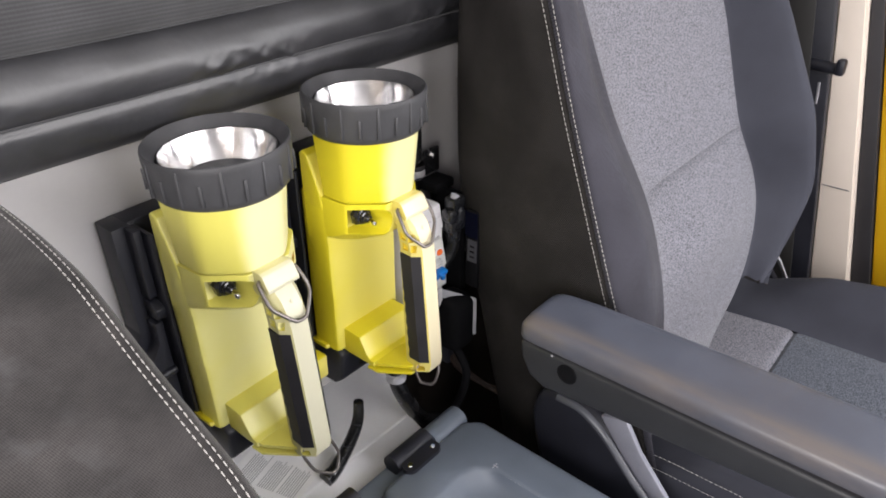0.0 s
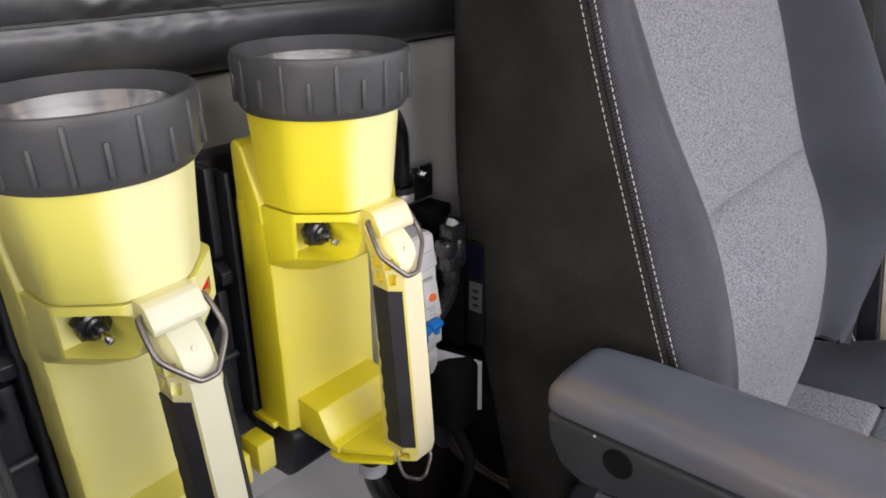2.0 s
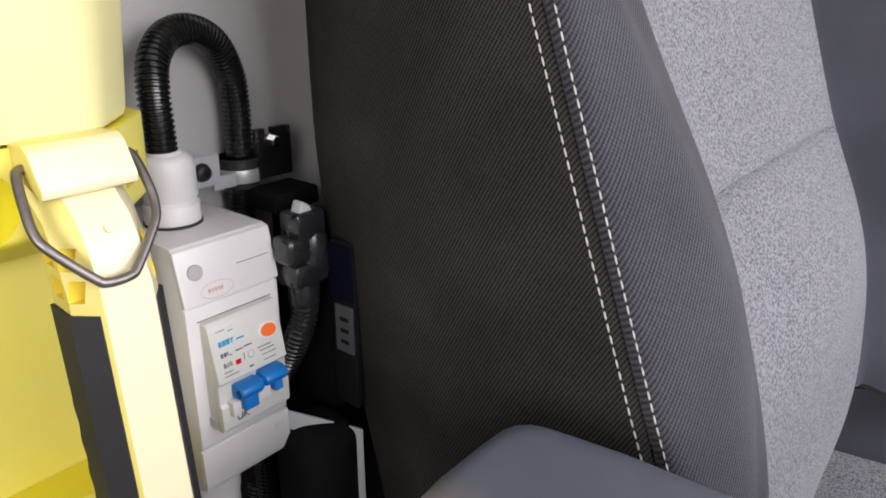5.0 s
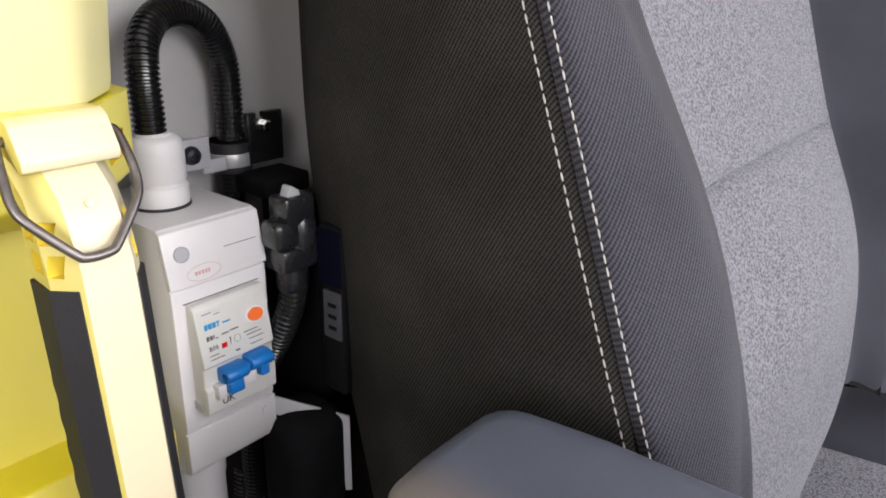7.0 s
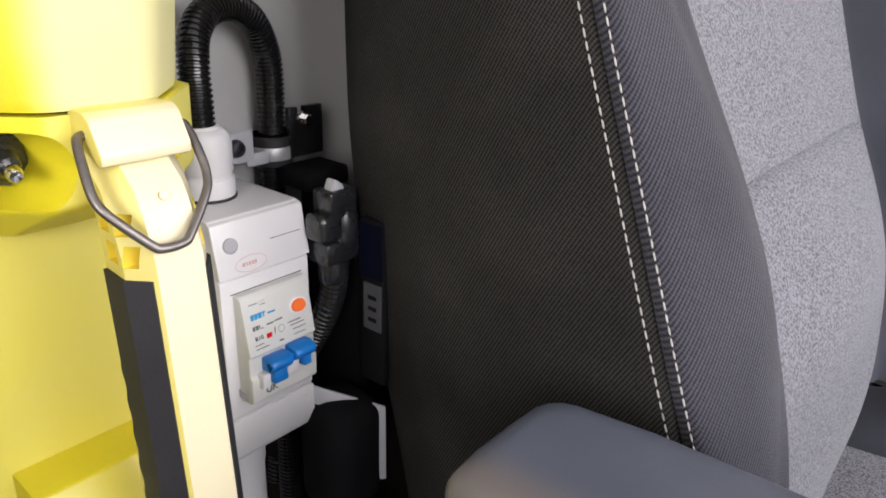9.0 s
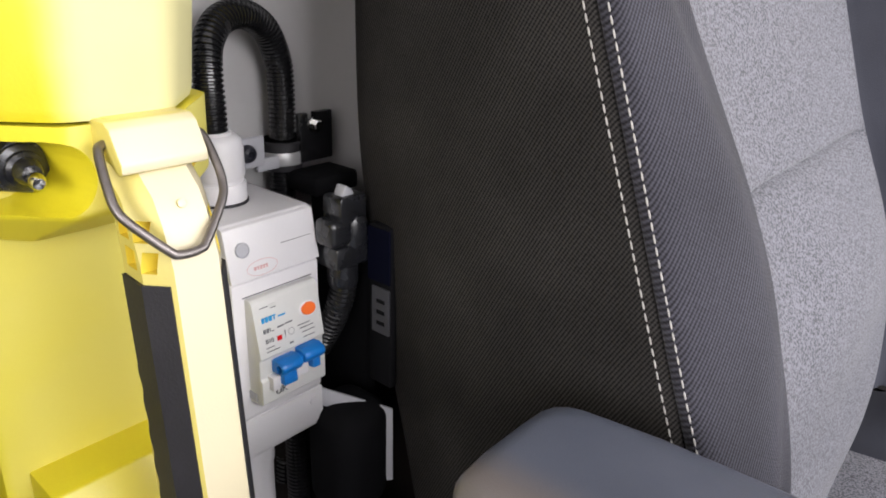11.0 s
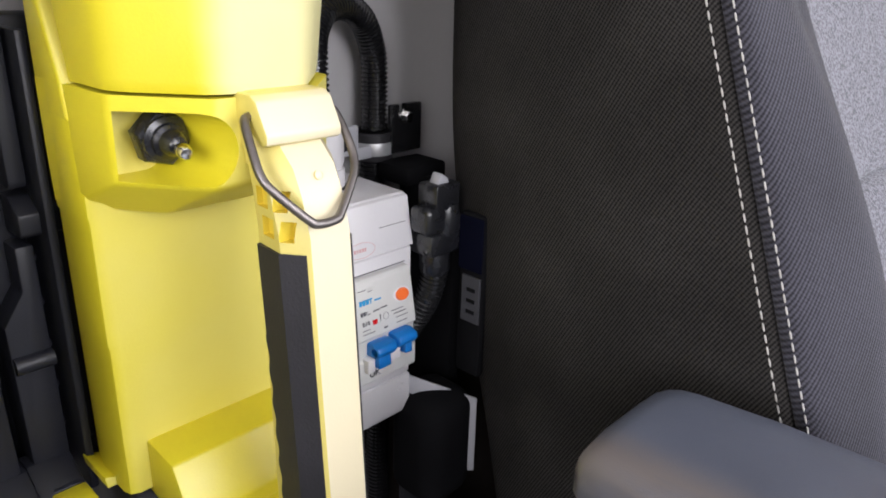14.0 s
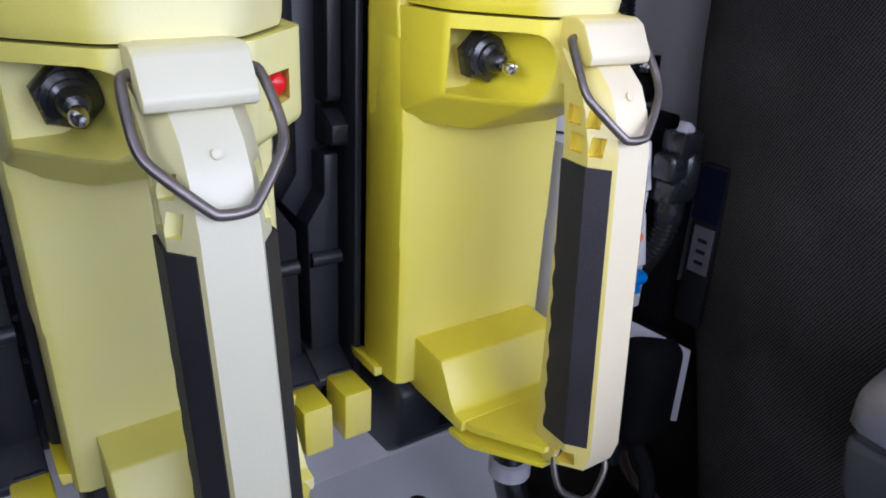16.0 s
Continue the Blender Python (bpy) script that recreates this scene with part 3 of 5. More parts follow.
    # wire rings
    side = [(-0.0190, 0.4670, 0.8592), (-0.0213, 0.4640, 0.8570), (-0.0224, 0.4560, 0.8475), (-0.0220, 0.4510, 0.8405), (-0.0190, 0.4470, 0.8352), (-0.0080, 0.4395, 0.8242), (-0.0040, 0.4380, 0.8220)]
    loop = [(xc + u, y, z) for u, y, z in [(-0.012, 0.4680, 0.8594)] + side] + [(xc - u, y, z) for u, y, z in side[::-1] + [(-0.012, 0.4680, 0.8594)]]
    loop = [(x + hang * (0.8594 - z) / 0.037, y, z) for x, y, z in loop]
    part("ring", tube(spline(loop, 6), 0.0018, 12), M_STEEL, handle, "bent steel wire ring")
    low = [(-0.0120, 0.449, 0.662, 0.0), (-0.0165, 0.448, 0.656, 0.1), (-0.0172, 0.444, 0.645, 0.5), (-0.0150, 0.441, 0.638, 0.75), (-0.0050, 0.437, 0.6300, 1.0), (-0.0025, 0.4365, 0.6290, 1.0)]
    loop = [(xc + k * u + swing * f, y, z - drop * f) for k, row in ((1, low), (-1, low[::-1])) for u, y, z, f in row]
    part("ring", tube(spline(loop, 8), 0.0017, 12), M_STEEL, handle, "bent steel wire ring")
    xc = xm
    # tapered sole that reaches to the handle's foot
    def plate(z0, z1, g):
        return bevel(loft([[(xc + u, y, zz) for u, y in ((-0.0385 - g, 0.500), (0.0385 + g, 0.500), (0.0375 + g, 0.4845), (0.0160, 0.452), (-0.0160, 0.452), (-0.0375 - g, 0.4845))] for zz in (z0, z1)]), 0.0008, 1)
    part("sole", join(plate(0.6590, 0.6625, 0), plate(0.6500, 0.6530, 0.002), prism([(0.500, 0.650), (0.489, 0.650), (0.489, 0.661), (0.500, 0.661)], "x", xc - 0.030, xc + 0.030, 0)), mat, body)
    return lamp


def rack(xc, joined):
    r = thing("charging_rack", (xc, 0.62, 0.600), "black plastic charging rack screwed to the white panel", "charger", "charging racks on the rear panel")
    outline = [(-0.0785, 0.640), (-0.0785, 0.744), (-0.067, 0.764), (-0.067, 0.888), (0.050, 0.888), (0.050, 0.768), (0.067, 0.764), (0.0785, 0.744), (0.0785, 0.640)]
    part("back_plate", prism([(xc + u, z) for u, z in outline], "y", 0.612, 0.6385, 0.002), M_BLACK, r)
    part("joining_plate", prism([(xc - 0.060, 0.739), (xc - 0.0745, 0.739), (xc - 0.0880, 0.755), (xc - 0.0785, 0.770), (xc - 0.0785, 0.888), (xc - 0.060, 0.888)], "y", 0.606, 0.6365, 0.001), M_BLACK, r)
    if joined:
        # Dark strip added for the shade in the gap between the racks.
        part("gap_shade_strip", box(xc - 0.0960, xc - 0.0780, 0.626, 0.6383, 0.600, 0.744, 0.001), M_DEEP, r)
    for s in (-1, 1):
        def at(pts):
            return [(xc + s * u, z) for u, z in pts]
        part("panel", prism(at([(0.0785, 0.664), (0.0795, 0.745), (0.0690, 0.761), (0.0690, 0.784), (0.0605, 0.784), (0.0605, 0.664)]), "y", 0.590, 0.614, 0.0012), M_BLACK, r)
        if s < 0:
            part("column", prism([(0.614, 0.812), (0.5915, 0.812), (0.5900, 0.815), (0.5900, 0.887), (0.614, 0.887)], "x", xc + s * 0.0585, xc + s * 0.0665, 0.001), M_BLACK, r)
            part("step_block", prism([(0.614, 0.789), (0.5870, 0.789), (0.5850, 0.791), (0.5850, 0.8005), (0.5960, 0.8075), (0.614, 0.808)], "x", xc + s * 0.0570 - 0.0095, xc + s * 0.0570 + 0.0095, 0.0008), M_BLACK, r)
        part("rung", tube([Vector((xc + s * 0.0605, 0.5895, 0.724)), Vector((xc + s * 0.0785, 0.5895, 0.724))], 0.0046, 16), M_BLACK, r)
        part("sill", prism([(0.602, 0.650), (0.602, 0.666), (0.590, 0.666), (0.572, 0.655), (0.572, 0.650)], "x", xc + s * 0.0715 - 0.0110, xc + s * 0.0715 + 0.0110, 0.001), M_BLACK, r)
        part("rail", box(xc + s * 0.0550 - 0.0022, xc + s * 0.0550 + 0.0022, 0.577, 0.614, 0.646, 0.884, 0.001), M_BLACK, r)
        for k in range(9 if s < 0 else 4):
            part("ridge", box(xc + s * 0.0585 - 0.0022, xc + s * 0.0585 + 0.0022, 0.600, 0.614, 0.676 + 0.024 * k, 0.680 + 0.024 * k, 0.001, 1), M_BLACK, r)
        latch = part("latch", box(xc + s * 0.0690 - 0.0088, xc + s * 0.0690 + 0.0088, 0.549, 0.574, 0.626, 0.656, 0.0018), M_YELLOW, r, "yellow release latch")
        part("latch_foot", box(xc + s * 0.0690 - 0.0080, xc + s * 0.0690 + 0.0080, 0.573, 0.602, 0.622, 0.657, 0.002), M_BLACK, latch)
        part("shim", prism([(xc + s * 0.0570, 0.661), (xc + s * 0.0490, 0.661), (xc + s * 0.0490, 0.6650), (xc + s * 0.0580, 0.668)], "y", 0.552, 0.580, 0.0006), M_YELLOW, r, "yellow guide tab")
    base = prism([(0.606, 0.600), (0.606, 0.661), (0.546, 0.661), (0.536, 0.653), (0.538, 0.616), (0.552, 0.603)], "x", xc - 0.049, xc + 0.049, 0.004, 3)
    slot = box(xc - 0.02, xc + 0.04, 0.520, 0.545, 0.622, 0.638, 0)
    part("base", cut(base, slot), M_BLACK, r)
    return r


# the faded lantern and its rack hang a little askew
first_rack = rack(0.3270, False)
first_rack.location += Vector((0.0105, 0, -0.004))
first_rack.rotation_euler.y = -0.028
rack(0.4990, True)
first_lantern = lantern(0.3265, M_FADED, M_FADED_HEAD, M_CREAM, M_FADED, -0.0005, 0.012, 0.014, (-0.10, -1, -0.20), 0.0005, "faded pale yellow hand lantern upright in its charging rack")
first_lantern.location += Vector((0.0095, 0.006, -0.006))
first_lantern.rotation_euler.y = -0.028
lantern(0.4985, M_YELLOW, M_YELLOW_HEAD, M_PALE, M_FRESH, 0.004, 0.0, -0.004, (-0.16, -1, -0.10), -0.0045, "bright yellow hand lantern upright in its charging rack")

# ---- rolled vinyl curtain on the rear panel ----


def curtain():
    c = thing("vinyl_curtain", (0.3, 0.60, 0.955), "black vinyl curtain rolled above the white panel", "curtain")
    xs = np.linspace(X0 + 0.01, 0.80, 420)

    def sheet(profile, wobble, scale, sag, hem=0.0, pinch=0.0):
        """A hanging sheet with long soft waves, and short slanting creases that gather at the height hem."""
        rings = []
        for x in xs:
            ring = []
            for y, z in profile:
                w = noise.noise((x * scale * 0.35, z * scale * 3.2, 1.7)) * wobble + noise.noise((x * scale * 1.6, z * 40, 7)) * wobble * 0.16
                if pinch:
                    gather = math.exp(-((z - hem) / 0.013) ** 2) * max(0.0, 0.25 + noise.noise((x * 5.3, 4.2, 0)))
                    w += pinch * 0.10 * noise.noise((x * 13 + z * 34, z * 62, 11)) * noise.noise((x * 4, z * 9, 2)) * 4
                    w += pinch * gather * (noise.noise((x * 46 + z * 60, z * 30, 3)) + 0.5 * noise.noise((x * 110 - z * 90, z * 60, 9)))
                ring.append((x, min(0.637, y + w), z + sag * noise.noise((x * 5, 3, 1))))
            rings.append(ring)
        return loft(rings)
    roll = [tuple(p)[:2] for p in spline([(a, b, 0) for a, b in ((0.637, 0.950), (0.622, 0.951), (0.610, 0.956), (0.600, 0.965), (0.5935, 0.977), (0.590, 0.988), (0.591, 0.996), (0.598, 1.002), (0.637, 1.004))], 5)]
    part("roll", sheet(roll, 0.003, 9, 0.002, 0.996, 0.007), M_VINYL, c, "", 60)
    flap = [(0.637, 0.994), (0.606, 0.994), (0.597, 0.996), (0.591, 1.002), (0.587, 1.012), (0.588, 1.025), (0.594, 1.038), (0.603, 1.048), (0.614, 1.054), (0.637, 1.058)]
    flap = [tuple(p)[:2] for p in spline([(a, b, 0) for a, b in flap], 8)]
    part("flap", sheet(flap, 0.0080, 9, 0.003, 1.006, 0.013), M_VINYL, c, "creased glossy vinyl flap", 60)
    upper = [(0.637, 1.046), (0.606, 1.049), (0.594, 1.065), (0.597, 1.12), (0.600, 1.25), (0.637, 1.25)]
    part("upper_panel", sheet(upper, 0.003, 6, 0.002), M_VINYL2, c, "ribbed matt black upper part", 60)
    part("welt", tube([Vector((x, 0.599 + 0.003 * noise.noise((x * 9, 2, 2)), 0.9965 + 0.002 * noise.noise((x * 5, 3, 1)))) for x in xs], 0.0030, 8), M_DEEP, c, "dark sewn seam")
    for z, y in ((1.0010, 0.5905), (1.0510, 0.6040)):
        part("seam", tube([Vector((x, y + 0.0055 * noise.noise((x * 9 * 0.35, z * 9 * 3.2, 1.7)), z + 0.003 * noise.noise((x * 5, 3, 1)))) for x in xs], 0.0011, 6), M_VINYL2, c)
    part("batten", box(X0 + 0.01, 0.80, 0.628, 0.638, 0.9475, 0.9535, 0.001), M_BLACK, c, "black edging strip")


curtain()

# ---- seats ----


def lerp_table(table, z, soft=0.028):
    """The table's value at a height, rounded off a little at its corners."""
    return float(np.mean(np.interp(np.linspace(z - soft, z + soft, 9), [t[0] for t in table], [t[1] for t in table])))


def stitches(points, parent, size=0.0043, gap=0.0015, r=0.00045, out=(0, 0, 0)):
    """One row of thread: short raised stitches along a run of points."""
    pos, bms, run = 0.0, bmesh.new(), []
    total = [0.0]
    for a, b in zip(points, points[1:]):
        total.append(total[-1] + (b - a).length)

    def at(s):
        i = max(0, min(len(points) - 2, int(np.searchsorted(total, s)) - 1))
        return points[i].lerp(points[i + 1], (s - total[i]) / max(1e-6, total[i + 1] - total[i]))
    verts, faces = [], []
    s = 0.0
    off = Vector(out)
    while s + size < total[-1]:
        a, b = at(s) + off, at(s + size) + off
        way = (b - a).normalized()
        u = way.orthogonal().normalized()
        v = way.cross(u)
        base = len(verts)
        for f, k in ((0, 0.35), (0.25, 1), (0.75, 1), (1, 0.35)):
            for j in range(6):
                verts.append(a.lerp(b, f) + r * k * (math.cos(j * math.pi / 3) * u + math.sin(j * math.pi / 3) * v))
        for q in range(3):
            for j in range(6):
                faces.append((base + 6 * q + j, base + 6 * q + (j + 1) % 6, base + 6 * q + 6 + (j + 1) % 6, base + 6 * q + 6 + j))
        s += size + gap
    me = bpy.data.meshes.new("tmp")
    me.from_pydata([tuple(q) for q in verts], [], faces)
    bm = bmesh.new()
    bm.from_mesh(me)
    bpy.data.meshes.remove(me)
    return part("seam", bm, M_THREAD, parent, "pale thread stitching")


SC = 0.965
FRONT = [(0.40, 0.265), (0.466, 0.272), (0.56, 0.262), (0.66, 0.285), (0.79, 0.335), (0.95, 0.400), (1.05, 0.445), (1.20, 0.500), (1.28, 0.53)]
STITCH = [(0.40, 0.190), (0.58, 0.2445), (0.715, 0.3015), (0.813, 0.338), (0.907, 0.3745), (1.03, 0.420), (1.20, 0.494), (1.28, 0.535)]
REAR = [(0.40, 0.470), (0.55, 0.506), (0.60, 0.516), (0.645, 0.529), (0.68, 0.538), (0.72, 0.547), (0.765, 0.556), (0.81, 0.564), (0.86, 0.568), (0.95, 0.572), (1.02, 0.575), (1.20, 0.580), (1.28, 0.583)]
HALF = [(0.40, 0.300), (0.60, 0.304), (0.80, 0.303), (0.95, 0.298), (1.05, 0.290), (1.15, 0.270), (1.22, 0.235), (1.28, 0.17)]
CREST = [(0.40, 0.225), (0.60, 0.246), (0.68, 0.264), (0.766, 0.286), (0.857, 0.328), (0.906, 0.356), (1.026, 0.405), (1.20, 0.475), (1.28, 0.515)]
CREST_R = [(0.40, 0.25), (0.50, 0.262), (0.57, 0.2405), (0.695, 0.230), (0.815, 0.2525), (0.976, 0.335), (1.10, 0.41), (1.20, 0.47), (1.28, 0.51)]
HALF_R = [(0.40, 0.07), (0.566, 0.07), (0.576, 0.105), (0.586, 0.155), (0.596, 0.203), (0.607, 0.238), (0.622, 0.267), (0.645, 0.290), (0.68, 0.303), (0.73, 0.304), (0.80, 0.303), (0.95, 0.298), (1.05, 0.290), (1.15, 0.270), (1.22, 0.235), (1.28, 0.17)]
INSET = [(0.40, 0.235), (0.60, 0.226), (0.65, 0.213), (0.70, 0.193), (0.75, 0.186), (0.80, 0.185), (0.85, 0.199), (0.905, 0.217), (0.96, 0.221), (1.04, 0.220), (1.15, 0.205), (1.28, 0.15)]
INSET_R = [(0.40, 0.02), (0.50, 0.05), (0.55, 0.085), (0.58, 0.122), (0.61, 0.155), (0.65, 0.178), (0.70, 0.198), (0.75, 0.188), (0.79, 0.170), (0.84, 0.178), (0.97, 0.205), (1.15, 0.19), (1.28, 0.13)]


def seat_back(seat):
    zs = list(np.linspace(0.40, 1.28, 96))

    def bolster(z, s):
        f, st, i = (lerp_table(t, z) for t in (FRONT, STITCH, INSET if s < 0 else INSET_R))
        h = max(i + 0.012, lerp_table(HALF, z) if s < 0 else lerp_table(HALF_R, z, 0.012))
        crest = lerp_table(CREST if s < 0 else CREST_R, z)
        lead = -0.014 if s < 0 else 0.006
        pts = [(i, f + lead, 0), (i + 0.006, f + lead - 0.006, 0), (i + (h - i) * 0.30, crest + 0.006, 0), (h - (h - i) * 0.46, crest, 0), (h - (h - i) * 0.18, (crest + st) / 2 - 0.006, 0), (h - 0.004, st - 0.011, 0), (h - 0.003, st - 0.0015, 0), (h - 0.006, st, 0)]
        return [(SC + s * p.x, p.y, z) for p in spline(pts, 4)]

    def flank(z, s):
        st, h, r = (lerp_table(t, z) for t in (STITCH, HALF if s < 0 else HALF_R, REAR))
        pts = [(h - 0.006, st, 0), (h - 0.002, st + 0.002, 0), (h, st + 0.012, 0), (h + 0.002, st * 0.75 + r * 0.25, 0), (h - 0.005, r - 0.090, 0), (h - 0.016, r - 0.042, 0), (h - 0.028, r - 0.012, 0), (h - 0.055, r, 0)]
        return [(SC + s * p.x, p.y, z) for p in spline(pts, 4)]

    def middle(z):
        f, i, k = lerp_table(FRONT, z), lerp_table(INSET, z), lerp_table(INSET_R, z)
        seam = 0.014 * math.exp(-abs(z - 0.79) / 0.0035)
        belly = 0.020 * math.exp(-((z - 0.70) / 0.06) ** 2)
        return [(SC + (u * i if u < 0 else u * k), f + 0.006 - (0.020 * u ** 6 if u < 0 else 0) + seam * (1 - u ** 8) - belly * (1 - u * u), z) for u in np.linspace(-1, 1, 25)]

    def rear(z):
        h, k, r = lerp_table(HALF, z), lerp_table(HALF_R, z), lerp_table(REAR, z)
        return [(SC + u * max(0.01, (h if u < 0 else k) - 0.055), r + 0.02 * (1 - u * u), z) for u in np.linspace(-1, 1, 9)]
    zz = sorted(set(zs + [0.778, 0.782, 0.785, 0.7875, 0.790, 0.7925, 0.795, 0.798, 0.802]))
    back = part("backrest", loft([middle(z) for z in zz], closed=False), M_INSERT, seat, "mottled grey woven centre panel", 60)
    for s in (-1, 1):
        zb = zs if s < 0 else [0.570] + [z for z in zs if z > 0.574]
        b = part("bolster", loft([bolster(z, s) for z in zb], closed=False), M_BOLSTER if s < 0 else M_PLAIN, back, "grey cloth side bolster", 60)
        part("side_panel", loft([flank(z, s) for z in zb], closed=False), M_SIDE, back, "dark twill side panel", 60)
    part("rear_panel", loft([rear(z) for z in zs], closed=False), M_SIDE, back, "", 60)
    top = loft([[Vector(p) for p in (bolster(1.28, -1)[::-1] + middle(1.28) + bolster(1.28, 1) + flank(1.28, 1) + rear(1.28)[::-1] + flank(1.28, -1)[::-1])],
                [Vector((SC, 0.56, 1.29)) + (Vector(p) - Vector((SC, 0.56, 1.28))) * 0.3 for p in (bolster(1.28, -1)[::-1] + middle(1.28) + bolster(1.28, 1) + flank(1.28, 1) + rear(1.28)[::-1] + flank(1.28, -1)[::-1])]])
    part("top_panel", top, M_SIDE, back, "", 60)
    line = np.linspace(0.60, 1.2, 110)
    hs = [(z, lerp_table(HALF, z), lerp_table(STITCH, z)) for z in line]
    stitches([Vector((SC - h + 0.0018, st - 0.0070, z)) for z, h, st in hs], back)
    stitches([Vector((SC - h + 0.0006, st + 0.0050, z)) for z, h, st in hs], back)


def seat_cushion(seat):
    ys = np.linspace(0.33, -0.32, 40)

    def ztop(y):
        return float(np.interp(y, [-0.32, -0.28, -0.1, 0.2, 0.33], [0.40, 0.445, 0.470, 0.462, 0.450]))

    def centre(y):
        groove = 0.005 * math.exp(-((y - 0.186) / 0.004) ** 2)
        return [(SC + (0.188 if u < 0 else 0.192) * u, y, ztop(y) - 0.012 * (1 - u * u) - 0.006 * u ** 8 - groove) for u in np.linspace(-1, 1, 17)]

    def wing(y, s):
        t = ztop(y)
        lift = (0.100 if s < 0 else 0.078) * float(np.interp(y, [0.05, 0.17, 0.23, 0.29], [1, 0.75, 0.45, 0.18]))
        pts = [(0.192, t - 0.006, 0), (0.204, t + 0.004, 0), (0.240, t + lift * 0.7, 0), (0.278, t + lift, 0), (0.310, t + lift * 0.8, 0), (0.322, t - 0.02, 0)] if s > 0 else [(0.188, t - 0.006, 0), (0.196, t + 0.006, 0), (0.225, t + lift, 0), (0.265, t + lift - 0.002, 0), (0.294, t + lift - 0.016, 0), (0.300, t - 0.02, 0)]
        return [(SC + s * p.x, y, p.y) for p in spline(pts, 4)]

    def skirt(y, s):
        t = ztop(y)
        e = 0.022 if s > 0 else 0.0
        pts = [(0.300 + e, t - 0.02, 0), (0.302 + e, t - 0.03, 0), (0.300, t - 0.10, 0), (0.27, t - 0.15, 0), (0.0, t - 0.15, 0)]
        return [(SC + s * p.x, y, p.y) for p in spline(pts, 3)]
    yy = sorted(list(ys) + [0.180, 0.183, 0.186, 0.189, 0.192], reverse=True)
    base = part("cushion", loft([centre(y) for y in yy if y <= 0.186], closed=False), M_CUSHION, seat, "mottled slate seat cushion", 60)
    part("cushion_back", loft([centre(y) for y in yy if y >= 0.186], closed=False), M_INSERT, base, "mottled grey cushion panel", 60)
    for s in (-1, 1):
        part("cushion_wing", loft([wing(y, s) for y in ys], closed=False), M_PLAIN, base, "slate grey cloth wing", 60)
        part("cushion_skirt", loft([skirt(y, s) for y in ys], closed=False), M_SIDE, base, "", 60)
    front = [Vector(p) for p in wing(-0.32, -1)[::-1] + centre(-0.32) + wing(-0.32, 1) + skirt(-0.32, 1) + skirt(-0.32, -1)[::-1]]
    c = Vector((SC, -0.325, 0.36))
    part("cushion_front", loft([front, [c + (p - c) * 0.85 + Vector((0, -0.03, 0)) for p in front]]), M_PLAIN, base, "", 60)
    for dz in (0.0, 0.012):
        stitches([Vector((SC - 0.2985 - 0.10 * dz, y, ztop(y) + 0.070 - 1.7 * dz)) for y in ys if y < 0.24], base, 0.0044, 0.0014, 0.00038)


